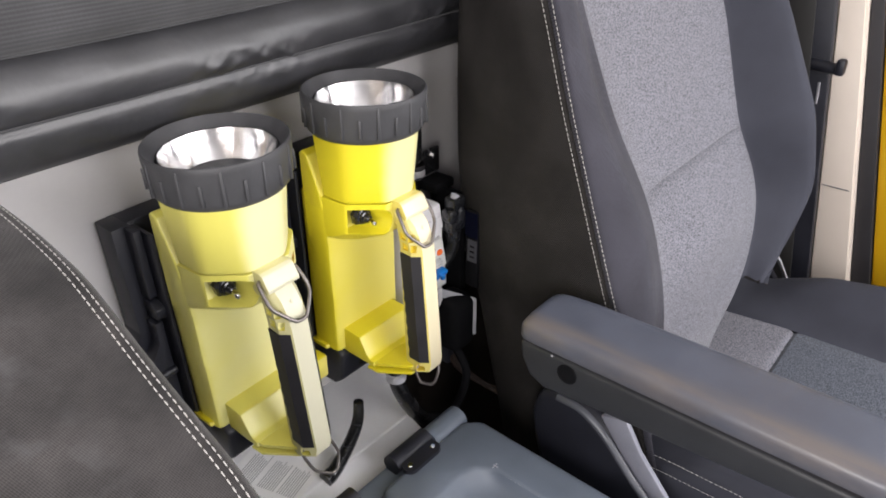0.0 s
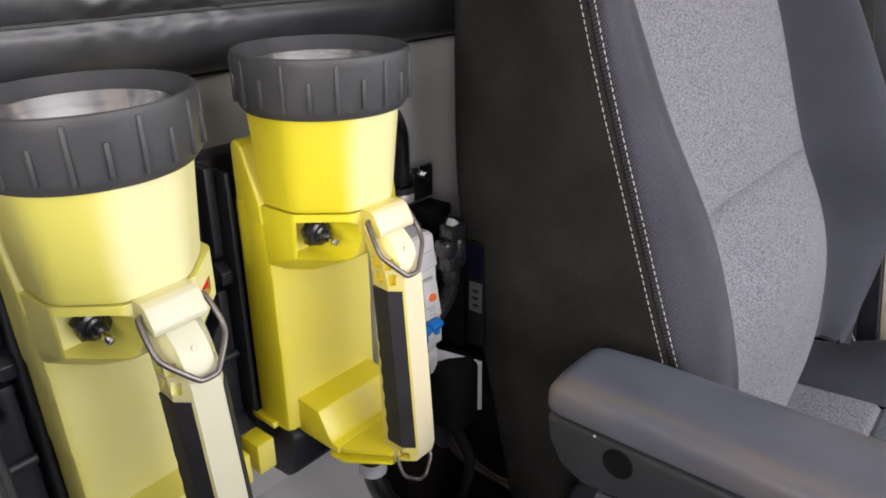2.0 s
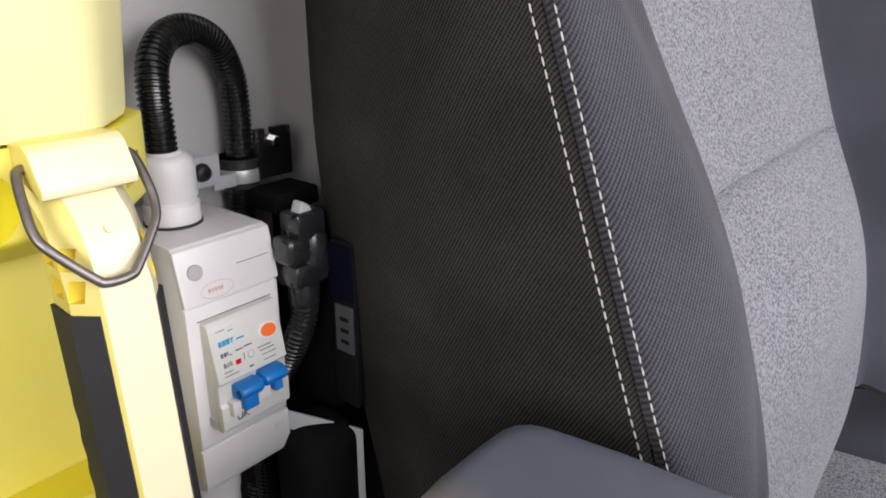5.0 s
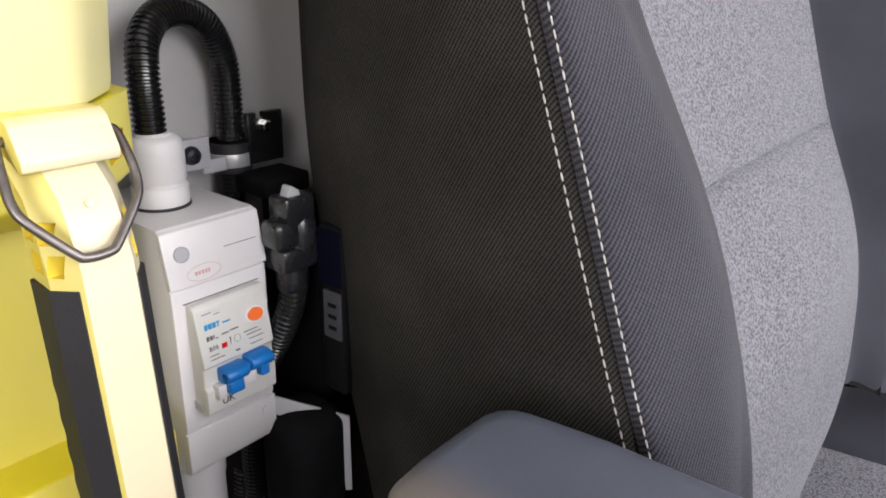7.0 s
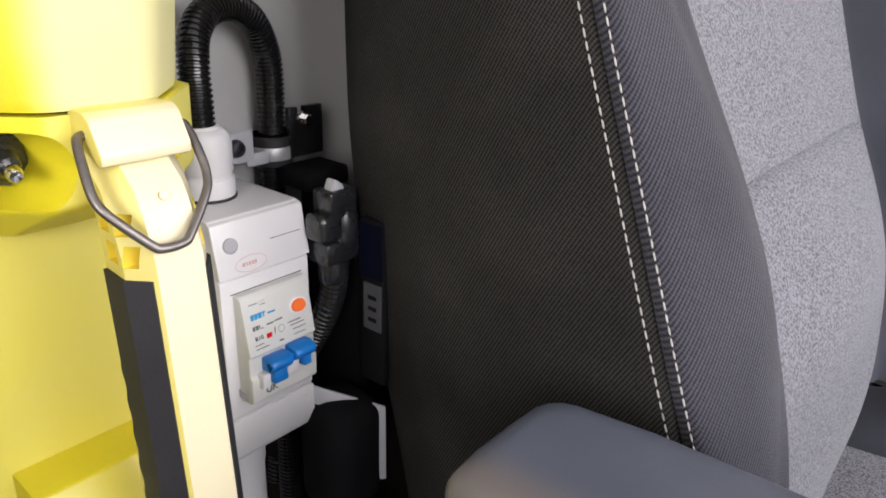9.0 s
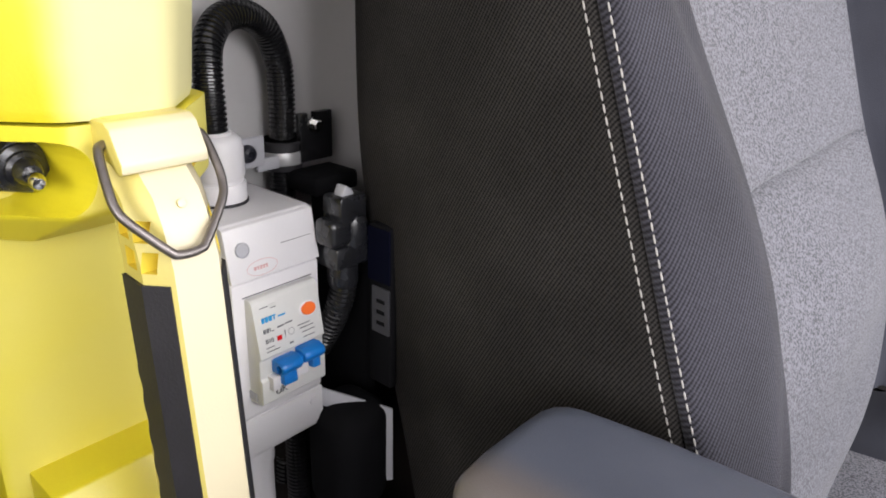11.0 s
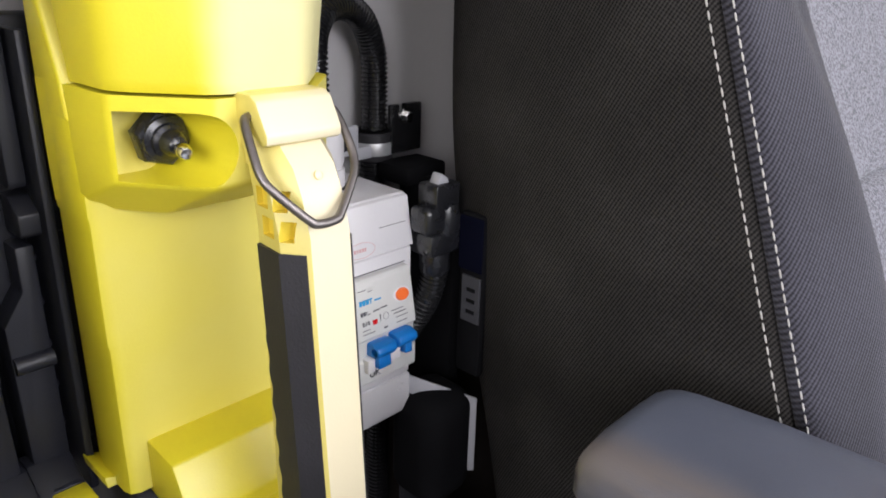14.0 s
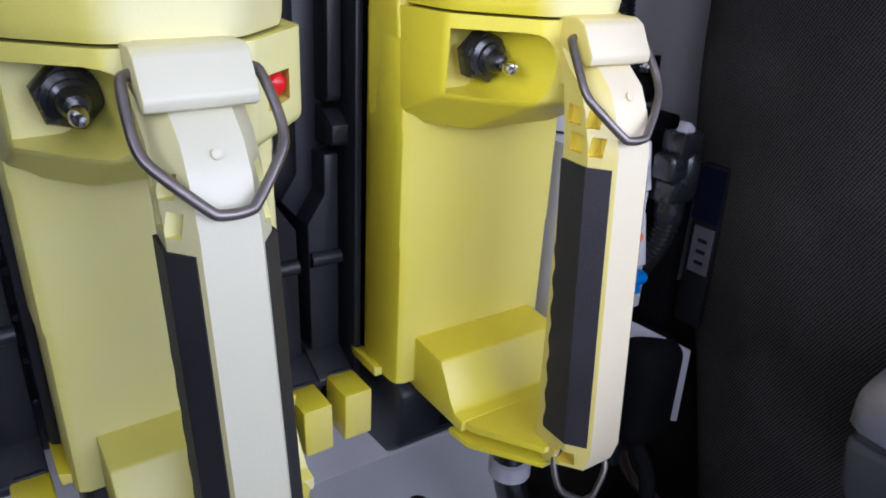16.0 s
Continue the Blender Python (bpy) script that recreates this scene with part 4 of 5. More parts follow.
def driver_seat():
    seat = thing("driver_seat", (SC, 0.10, 0.0), "grey and black cloth seat with pale double stitching", "seat")
    seat_back(seat)
    seat_cushion(seat)
    part("pedestal", box(SC - 0.24, SC + 0.24, -0.22, 0.34, 0.0, 0.305, 0.02, 3), M_ARMSIDE, seat, "dark plastic pedestal")
    # hinge cover and pale trim strip beside the cushion
    cover = [(0.330, 0.30), (0.340, 0.42), (0.366, 0.50), (0.374, 0.545), (0.364, 0.580), (0.338, 0.596), (0.305, 0.590), (0.262, 0.560), (0.225, 0.522), (0.190, 0.490), (0.12, 0.42), (0.06, 0.36), (0.06, 0.30)]
    part("hinge_cover", prism(cover, "x", 0.622, 0.650, 0.010, 4), M_BLACK, seat, "dark plastic hinge cover")
    run = spline([(0.620, 0.335, 0.590), (0.618, 0.300, 0.590), (0.617, 0.265, 0.570), (0.616, 0.226, 0.530), (0.615, 0.190, 0.497), (0.615, 0.13, 0.44), (0.615, 0.08, 0.38)], 10)
    part("trim_strip", tube(run, 0.0046, 14, 0.6), M_GREYTRIM, seat, "mid grey plastic trim strip")
    part("pale_panel", prism([(0.278, 0.588), (0.245, 0.598), (0.222, 0.560), (0.180, 0.512), (0.10, 0.44), (0.09, 0.40), (0.19, 0.480), (0.24, 0.538)], "x", 0.626, 0.634, 0.002), M_TRIM2, seat, "pale lavender plastic side panel")
    # armrest
    plan = [(0.542, 0.332), (0.5430, 0.342), (0.5475, 0.3475), (0.566, 0.3493), (0.595, 0.3493), (0.610, 0.3486), (0.6170, 0.3462), (0.6220, 0.3415), (0.6245, 0.3350), (0.6262, 0.324), (0.6295, 0.300), (0.6330, 0.20), (0.634, -0.12), (0.624, -0.15), (0.600, -0.16), (0.570, -0.16), (0.548, -0.15), (0.542, -0.12)]
    mid = Vector((0.586, 0.10, 0))
    top = loft([[(mid.x + (x - mid.x) * f, mid.y + (y - mid.y) * g, z + (0.003 if y < -0.1 else 0)) for x, y in plan] for z, f, g in ((0.7205, 0.985, 0.997), (0.7215, 1, 1), (0.7325, 1, 1), (0.7370, 0.980, 0.998), (0.7402, 0.93, 0.994), (0.7422, 0.85, 0.987), (0.743, 0.66, 0.96), (0.743, 0.3, 0.8))])
    arm = part("armrest", top, M_ARM, seat, "worn grey plastic armrest", 50)
    low = prism([(0.3475, 0.7158), (0.3435, 0.692), (0.333, 0.674), (0.314, 0.665), (0.24, 0.671), (0.05, 0.683), (-0.12, 0.690), (-0.155, 0.700), (-0.155, 0.7158)], "x", 0.5445, 0.627, 0.005, 3)
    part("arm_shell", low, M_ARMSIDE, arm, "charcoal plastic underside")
    part("arm_joint", box(0.5475, 0.624, -0.150, 0.3435, 0.7140, 0.7225, 0.001, 1), M_GRIP, arm, "dark parting groove")
    part("arm_plug", lathe([(0.0118, 0), (0.0118, 0.0006), (0.0108, 0.0012), (0.0100, 0.0004), (0.0005, 0.0004)], (0.5442, 0.2855, 0.7000), (-1, 0, 0), 32), M_DEEP, arm, "round black cover plug")
    part("arm_chip", lathe([(0.0013, 0), (0.0012, 0.0006), (0.0003, 0.0008)], (0.5447, 0.3055, 0.7145), (-1, 0, 0), 8), M_STRAP, arm)
    return seat


driver_seat()


def passenger_seat():
    seat = thing("passenger_seat", (-0.12, 0.2, 0.0), "black twill seat back folded low beside the lanterns", "seat")
    edge = [(0.600, 0.966), (0.536, 0.964), (0.487, 0.958), (0.44, 0.946), (0.376, 0.912), (0.33, 0.890), (0.284, 0.866), (0.22, 0.812), (0.15, 0.735), (0.09, 0.63), (0.06, 0.50)]
    run = spline([(0, y, z) for y, z in edge], 6)
    us = [(0.150, 0.0), (0.146, 0.0025), (0.12, 0.006), (0.05, 0.010), (-0.10, 0.012), (-0.25, 0.010), (-0.38, 0.0), (-0.42, -0.03)]

    def lifted(i, d):
        way = (run[min(i + 1, len(run) - 1)] - run[max(i - 1, 0)]).normalized()
        out = Vector((0, -way.z, way.y))
        out = out if out.z > 0 or out.y < 0 else -out
        return run[i] + out * d
    rings = [[Vector((u, 0, 0)) + lifted(i, d) for u, d in us] for i in range(len(run))]
    back = part("backrest", loft(rings, closed=False), M_RIBBED, seat, "dark ribbed cloth", 60)
    side = [[Vector((0.150, 0, 0)) + lifted(i, 0.0), Vector((0.156, 0, 0)) + lifted(i, -0.002), Vector((0.164, 0, 0)) + lifted(i, -0.014), Vector((0.166, 0, 0)) + lifted(i, -0.05), Vector((0.160, 0, 0)) + Vector((0, 0.45, 0.55))] for i in range(len(run))]
    part("side_panel", loft(side, closed=False), M_RIBBED, seat, "", 60)
    part("pedestal", box(-0.38, 0.13, 0.08, 0.47, 0.0, 0.55, 0.02, 3), M_ARMSIDE, seat)
    n = range(0, len(run))
    stitches([Vector((0.1488, 0, 0)) + lifted(i, 0.0018) for i in n], back, 0.0042, 0.0015, 0.00048)
    stitches([Vector((0.1542, 0, 0)) + lifted(i, -0.0002) for i in n], back, 0.0042, 0.0015, 0.00048)


passenger_seat()

# ---- centre console ----


def console():
    c = thing("centre_console", (0.43, 0.15, 0.0), "blue-grey plastic storage console with a hinged lid", "console")
    part("body", bevel(cut(box(0.27, 0.570, -0.45, 0.462, 0.0, 0.512, 0.015, 3)), 0), M_CONSOLE, c)
    slab = prism([(0.440, 0.432), (0.552, 0.432), (0.570, 0.412), (0.556, -0.40), (0.54, -0.42), (0.30, -0.42), (0.285, -0.40), (0.392, 0.412), (0.405, 0.432)], "z", 0.512, 0.542, 0.009, 4)
    ring = [(0.425, 0.378), (0.478, 0.379), (0.500, 0.370), (0.514, 0.348), (0.512, -0.20), (0.49, -0.22), (0.36, -0.22), (0.340, -0.20), (0.395, 0.350)]
    mid = (0.44, 0.07)
    tray = loft([[(mid[0] + (x - mid[0]) * f, mid[1] + (y - mid[1]) * f, z) for x, y in ring] for f, z in ((0.86, 0.519), (0.90, 0.5205), (0.955, 0.528), (0.985, 0.538), (1.005, 0.5425), (1.03, 0.546))])
    lid = part("lid", bevel(cut(slab, tray), 0.003, 3, 40), M_CONSOLE, c, "hinged lid with a shallow tray")
    part("scuff", join(box(0.512, 0.521, 0.3520, 0.3532, 0.5416, 0.5424, 0), box(0.516, 0.5172, 0.3480, 0.3550, 0.5416, 0.5424, 0)), M_STRAP, lid, "small pale scuff mark")
    part("rear_rail", box(0.300, 0.566, 0.428, 0.462, 0.508, 0.530, 0.008, 3), M_CONSOLE, c, "moulded rear rail")
    for x in (0.468, 0.345):
        barrel = [Vector((x - 0.030, 0.448, 0.541)), Vector((x + 0.032, 0.448, 0.541))]
        h = part("hinge", join(bevel(tube(barrel, 0.0125, 24), 0.002, 2, 60), box(x - 0.030, x + 0.032, 0.434, 0.448, 0.538, 0.5460, 0.002)), M_BLACK, c, "black hinge with two screws")
        part("hinge_leaf", bevel(loft([[(x + 0.0005 + 0.020 * k + 0.0095 * math.cos(a), 0.4265 + 0.0095 * math.sin(a), z) for k, a0 in ((1, -1.57), (-1, 1.57)) for a in np.linspace(a0, a0 + 3.14, 9)] for z in (0.540, 0.5475)]), 0.001, 2), M_BLACK, h)
        for d in (-0.020, 0.021):
            part("screw", lathe([(0.0036, 0), (0.0036, 0.0012), (0.0026, 0.002), (0.0005, 0.002)], (x + d, 0.4265, 0.5472), sides=14), M_CHROME, h)
    part("end_cap", bevel(tube([Vector((0.502, 0.445, 0.533)), Vector((0.560, 0.445, 0.533))], 0.0165, 24), 0.004, 2, 60), M_CONSOLE, c, "rounded hinge cover")


console()

# ---- breaker box ----
BX0, BX1 = 0.5795, 0.6435


def face_y(z):
    """The breaker's front, which leans back above its levers."""
    return float(np.interp(z, [0.7000, 0.7340], [0.5285, 0.5350]))


def breaker_box():
    b = thing("breaker_box", (0.611, 0.60, 0.624), "pale grey plastic breaker enclosure with blue switches", "breaker box")
    side = [(0.638, 0.612), (0.638, 0.7815), (0.5500, 0.7815), (0.5482, 0.7800), (0.5440, 0.7490), (0.5428, 0.7465), (0.5415, 0.7460), (0.5415, 0.6550), (0.5428, 0.6535), (0.5425, 0.6275), (0.5440, 0.6235), (0.566, 0.613)]
    body = part("body", prism(side, "x", BX0, BX1, 0.0010), M_GREYPL, b)
    cover = prism([(0.5500, 0.7808), (0.5462, 0.7795), (0.5400, 0.7478), (0.5440, 0.7475)], "x", BX0 - 0.0004, BX1 + 0.0006, 0.0007, 2)
    part("terminal_cover", cover, M_GREYPL, body)
    part("lower_cover", prism([(0.5450, 0.6525), (0.5412, 0.6525), (0.5408, 0.6275), (0.5425, 0.6230), (0.5480, 0.6230)], "x", BX0 - 0.0004, BX1 + 0.0006, 0.0007, 2), M_GREYPL, body)
    lean = Matrix.Rotation(radians(90 - 11.1), 4, "X")

    def cover_y(z):
        return 0.5400 + (z - 0.7478) * 0.0062 / 0.0317
    part("screw_hole", lathe([(0.0046, 0.0), (0.0046, 0.0013), (0.0040, 0.0016), (0.0036, 0.0012), (0.0005, 0.0012)], (0.5895, cover_y(0.7665) - 0.0002, 0.7665), (0, -1, 0.196), 28), M_STRAP, body, "round screw cover")
    part("oval_mark", tube([Vector((0.6015 + 0.0108 * math.cos(a), cover_y(0.7535 + 0.0046 * math.sin(a)), 0.7535 + 0.0046 * math.sin(a))) for a in np.linspace(0, 6.283, 41)], 0.00016, 5), M_PINK, body, "thin faded red oval")
    for x0, x1 in ((0.5955, 0.5972), (0.5980, 0.5990), (0.5998, 0.6013), (0.6020, 0.6034), (0.6040, 0.6052)):
        part("mark_bar", box(x0, x1, cover_y(0.7535) - 0.0002, cover_y(0.7535) + 0.0006, 0.7523, 0.7547, 0), M_PINK, body)
    part("seam_line", box(0.6170, 0.6395, cover_y(0.7640) - 0.0002, cover_y(0.7640) + 0.0005, 0.7637, 0.7641, 0), M_INK, body)
    part("window_edge", box(0.5860, 0.6375, 0.5409, 0.5420, 0.7372, 0.7377, 0), M_INK, body)
    br = part("breaker", prism([(0.543, 0.7365), (0.5372, 0.7365), (0.5350, 0.7340), (0.5285, 0.7000), (0.5305, 0.6985), (0.5305, 0.6860), (0.5285, 0.6845), (0.5285, 0.6690), (0.5310, 0.6670), (0.543, 0.6665)], "x", 0.5875, 0.6368, 0.0008), M_BREAKER, b, "pale two-pole breaker")
    part("clip_slot", prism([(0.5420, 0.6745), (0.5345, 0.6745), (0.5345, 0.6690), (0.5420, 0.6690)], "x", 0.5865, 0.5880, 0.0003, 1), M_STRAP, br)
    paddle = [(0.534, 0.6975), (0.5255, 0.6985), (0.5205, 0.6968), (0.5190, 0.6935), (0.5215, 0.6895), (0.534, 0.6880)]
    left = prism([(y, z - 0.0010) for y, z in paddle], "x", 0.5965, 0.6125, 0.0014, 3)
    right = prism([(y, z + 0.0006) for y, z in paddle], "x", 0.6142, 0.6302, 0.0014, 3)
    lever = part("toggle", join(cut(left, tube([Vector((0.590, 0.5235, 0.6925)), Vector((0.6035, 0.5235, 0.6925))], 0.0026, 14)), right, box(0.6115, 0.6150, 0.5225, 0.532, 0.6910, 0.6955, 0.0006)), M_BLUE, br, "blue linked switch lever")
    part("lever_tab", prism([(0.532, 0.6900), (0.5215, 0.6895), (0.5205, 0.6812), (0.532, 0.6800)], "x", 0.5985, 0.6085, 0.0010), M_BLUE, lever)
    part("lever_tab", prism([(0.532, 0.6910), (0.5220, 0.6905), (0.5215, 0.6835), (0.532, 0.6825)], "x", 0.6215, 0.6275, 0.0010), M_BLUE, lever)
    part("guard", box(0.5925, 0.5985, 0.5245, 0.5310, 0.6780, 0.6875, 0.001), M_GREYPL, br)
    part("guard", box(0.6095, 0.6200, 0.5245, 0.5310, 0.6805, 0.6885, 0.001), M_GREYPL, br)
    for r, m, name, deep in ((0.0068, M_GREYPL, "button_ring", 0.0008), (0.0056, M_ORANGE, "test_button", 0.0020)):
        oval = lathe([(r, 0), (r, deep * 0.5), (r * 0.86, deep), (0.0005, deep)], (0, 0, 0), (0, -1, 0.19), 28)
        bmesh.ops.scale(oval, vec=(1.0, 1, 0.72), verts=oval.verts)
        bmesh.ops.translate(oval, vec=(0.6268, face_y(0.7205), 0.7205), verts=oval.verts)
        part(name, oval, m, br, "orange oval test button" if m is M_ORANGE else "")
    # brand block, type line, rating lines and small print
    for x0, x1, z0, z1, m in ((0.5925, 0.5945, 0.7212, 0.7248, M_CYAN), (0.5950, 0.5972, 0.7212, 0.7248, M_CYAN), (0.5977, 0.6000, 0.7212, 0.7248, M_CYAN), (0.6005, 0.6028, 0.7240, 0.7248, M_CYAN), (0.6012, 0.6020, 0.7212, 0.7248, M_CYAN), (0.6045, 0.6098, 0.7222, 0.7232, M_CYAN),
                              (0.5925, 0.5942, 0.7150, 0.7176, M_INK), (0.5948, 0.5965, 0.7150, 0.7176, M_INK), (0.5971, 0.5976, 0.7150, 0.7176, M_INK), (0.5984, 0.6000, 0.7150, 0.7156, M_INK), (0.6025, 0.6075, 0.7158, 0.7166, M_INK), (0.6085, 0.6140, 0.7162, 0.7170, M_INK),
                              (0.6012, 0.6048, 0.7078, 0.7108, M_RED), (0.6072, 0.6075, 0.7065, 0.7130, M_INK), (0.6170, 0.6270, 0.7118, 0.7123, M_INK), (0.6185, 0.6290, 0.7096, 0.7101, M_INK), (0.6200, 0.6300, 0.7068, 0.7072, M_INK),
                              (0.5925, 0.5985, 0.7058, 0.7062, M_INK), (0.5925, 0.6020, 0.7034, 0.7038, M_INK), (0.6095, 0.6125, 0.7030, 0.7040, M_INK), (0.6200, 0.6290, 0.7034, 0.7038, M_INK),
                              (0.5925, 0.5985, 0.7306, 0.7310, M_INK), (0.6000, 0.6040, 0.7300, 0.7316, M_BREAKER), (0.6000, 0.6040, 0.7290, 0.7293, M_INK)):
        y = face_y((z0 + z1) / 2)
        part("print_bar", box(x0, x1, y - 0.0003, y + 0.0005, z0, z1, 0), m, br)
    face = Matrix.Rotation(radians(90), 4, "X")
    letters("writing", "UK", 0.0066, (0.6012, 0.5283, 0.6745), face, M_INK, br)
    letters("writing", "B10", 0.0038, (0.5958, face_y(0.7100) - 0.0002, 0.7100), lean, M_INK, br)
    part("print_ring", tube([Vector((0.6122 + 0.0022 * math.cos(a), face_y(0.7105 + 0.0022 * math.sin(a)), 0.7105 + 0.0022 * math.sin(a))) for a in np.linspace(0, 6.283, 25)], 0.00014, 5), M_INK, br)
    part("screw_hole", lathe([(0.0032, 0.0), (0.0032, 0.0010), (0.0026, 0.0011), (0.0005, 0.0004)], (0.6360, 0.5412, 0.6440), (0, -1, 0), 24), M_GREYPL, body, "round screw cover")
    # cable gland on top and outlet below
    gx, gy = 0.608, 0.590
    part("gasket", lathe([(0.0172, 0.7812), (0.0172, 0.7830), (0.0160, 0.7832)], (gx, gy, 0), sides=40), M_GRIP, b, "black rubber gasket")
    part("gland", join(lathe([(0.0160, 0.7825), (0.0165, 0.7835), (0.0165, 0.7935), (0.0158, 0.7945)], (gx, gy, 0), sides=40), lathe([(0.0150, 0.7940), (0.0150, 0.7968), (0.0146, 0.7972)], (gx, gy, 0), sides=40),
                       lathe([(0.0152, 0.7968), (0.0160, 0.7985), (0.0160, 0.8150), (0.0150, 0.8205), (0.0122, 0.8235), (0.0085, 0.8242)], (gx, gy, 0), sides=40)), M_GREYPL, b, "white cable gland")
    for k in range(10):
        q = box(-0.0008, 0.0008, 0.0153, 0.0164, 0.7850, 0.7925, 0.0003, 1)
        bmesh.ops.transform(q, matrix=Matrix.Translation((gx, gy, 0)) @ Matrix.Rotation(2 * math.pi * k / 10, 4, "Z"), verts=q.verts)
        part("gland_rib", q, M_GREYPL, b)
    part("outlet", lathe([(0.0165, 0.622), (0.0165, 0.608), (0.0155, 0.604), (0.0155, 0.570), (0.0140, 0.563), (0.0110, 0.560)], (0.5965, 0.562, 0), sides=28), M_GREYPL, b, "white cable outlet")


breaker_box()
hoop = [(0.606, 0.590, 0.822), (0.606, 0.590, 0.842), (0.607, 0.592, 0.859), (0.613, 0.598, 0.8762), (0.628, 0.606, 0.8880), (0.649, 0.613, 0.8900), (0.668, 0.618, 0.8805), (0.6795, 0.621, 0.861), (0.6825, 0.622, 0.840), (0.6815, 0.622, 0.80), (0.678, 0.622, 0.74), (0.671, 0.620, 0.66), (0.666, 0.612, 0.58), (0.656, 0.602, 0.53)]
h = thing("cable_conduit", (0.663, 0.62, 0.519), "black corrugated conduit looping down the white panel", "conduit")
part("hose", corrugated(hoop, 0.0095), M_CONDUIT, h)
part("end_sleeve", lathe([(0.0088, 0.8200), (0.0106, 0.8235), (0.0104, 0.8255), (0.0088, 0.8260)], (0.607, 0.590, 0), sides=32), M_GREYPL, h, "white gland mouth round the conduit")
o = thing("outlet_cable", (0.600, 0.575, 0.519), "short black corrugated cable under the breaker box", "conduit")
part("hose", corrugated([(0.5965, 0.562, 0.572), (0.598, 0.565, 0.56), (0.604, 0.574, 0.54), (0.606, 0.57, 0.522)], 0.0085), M_CONDUIT, o)


def clamp():
    c = thing("pipe_clamp", (0.655, 0.625, 0.80), "rubber-lined steel clamp round the conduit", "clamp")
    part("liner", join(lathe([(0.0100, 0.7830), (0.0142, 0.7830), (0.0146, 0.7845), (0.0146, 0.8025), (0.0142, 0.8040), (0.0100, 0.8040)], (0.6805, 0.622, 0), sides=32), lathe([(0.0140, 0.8015), (0.0160, 0.8020), (0.0160, 0.8038), (0.0140, 0.8040)], (0.6805, 0.622, 0), sides=32)), M_GRIP, c, "black rubber lining")
    part("band", lathe([(0.0126, 0.7872), (0.0152, 0.7875), (0.0156, 0.7890), (0.0156, 0.7950), (0.0152, 0.7965), (0.0126, 0.7968)], (0.6805, 0.622, 0), sides=32), M_BAND, c, "bright steel band")
    part("ear", join(box(0.632, 0.656, 0.6075, 0.6105, 0.7915, 0.8125, 0.003, 3), box(0.650, 0.668, 0.6080, 0.6110, 0.7875, 0.7965, 0.001)), M_STRAP, c)
    part("bolt", lathe([(0.0062, 0), (0.0062, 0.0015), (0.0050, 0.0042), (0.0025, 0.0050), (0.0018, 0.0030), (0.0005, 0.0030)], (0.6415, 0.6078, 0.8022), (0, -1, 0), 24), M_BLACK, c)


clamp()


def clip():
    c = thing("fixing_bracket", (0.690, 0.61, 0.82), "black bracket with one bright screw", "bracket")
    part("plate", cut(box(0.6855, 0.7150, 0.6065, 0.6115, 0.788, 0.8230, 0.001), box(0.6925, 0.6995, 0.59, 0.63, 0.8175, 0.84, 0)), M_CONDUIT, c)
    part("stem", box(0.690, 0.710, 0.611, 0.6385, 0.792, 0.808, 0.001), M_CONDUIT, c)
    part("screw", join(lathe([(0.0058, 0), (0.0058, 0.0012), (0.0005, 0.0012)], (0.6985, 0.6066, 0.8143), (0, -1, 0), 20), lathe([(0.0040, 0.001), (0.0040, 0.004), (0.003, 0.005), (0.0004, 0.0042)], (0.6985, 0.6066, 0.8143), (0, -1, 0), 6)), M_CHROME, c, "bright hexagon screw")


clip()


def inverter():
    b = thing("power_unit", (0.682, 0.57, 0.517), "slim black power unit with a navy label behind the seat", "power unit")
    # Blacks and labels here are darkened to stand in for the seat's shade.
    part("case", box(0.6880, 0.700, 0.545, 0.602, 0.518, 0.776, 0.003), M_DEEP, b)
    part("front_fin", box(0.6735, 0.680, 0.505, 0.526, 0.651, 0.768, 0.002), M_DEEP, b)
    part("navy_label", box(0.6722, 0.6738, 0.5055, 0.5255, 0.729, 0.766, 0.0002, 1), M_NAVY, b, "navy side label")
    part("side_label", box(0.6720, 0.6738, 0.5060, 0.5215, 0.692, 0.725, 0.0002, 1), M_DULL, b, "small pale label")
    for k in range(3):
        part("print_bar", box(0.6714, 0.6722, 0.5095, 0.5165, 0.6985 + 0.008 * k, 0.7010 + 0.008 * k, 0), M_DEEP, b)
    part("top_duct", box(0.676, 0.716, 0.580, 0.612, 0.770, 0.784, 0.003), M_DEEP, b)
    return b


inverter()


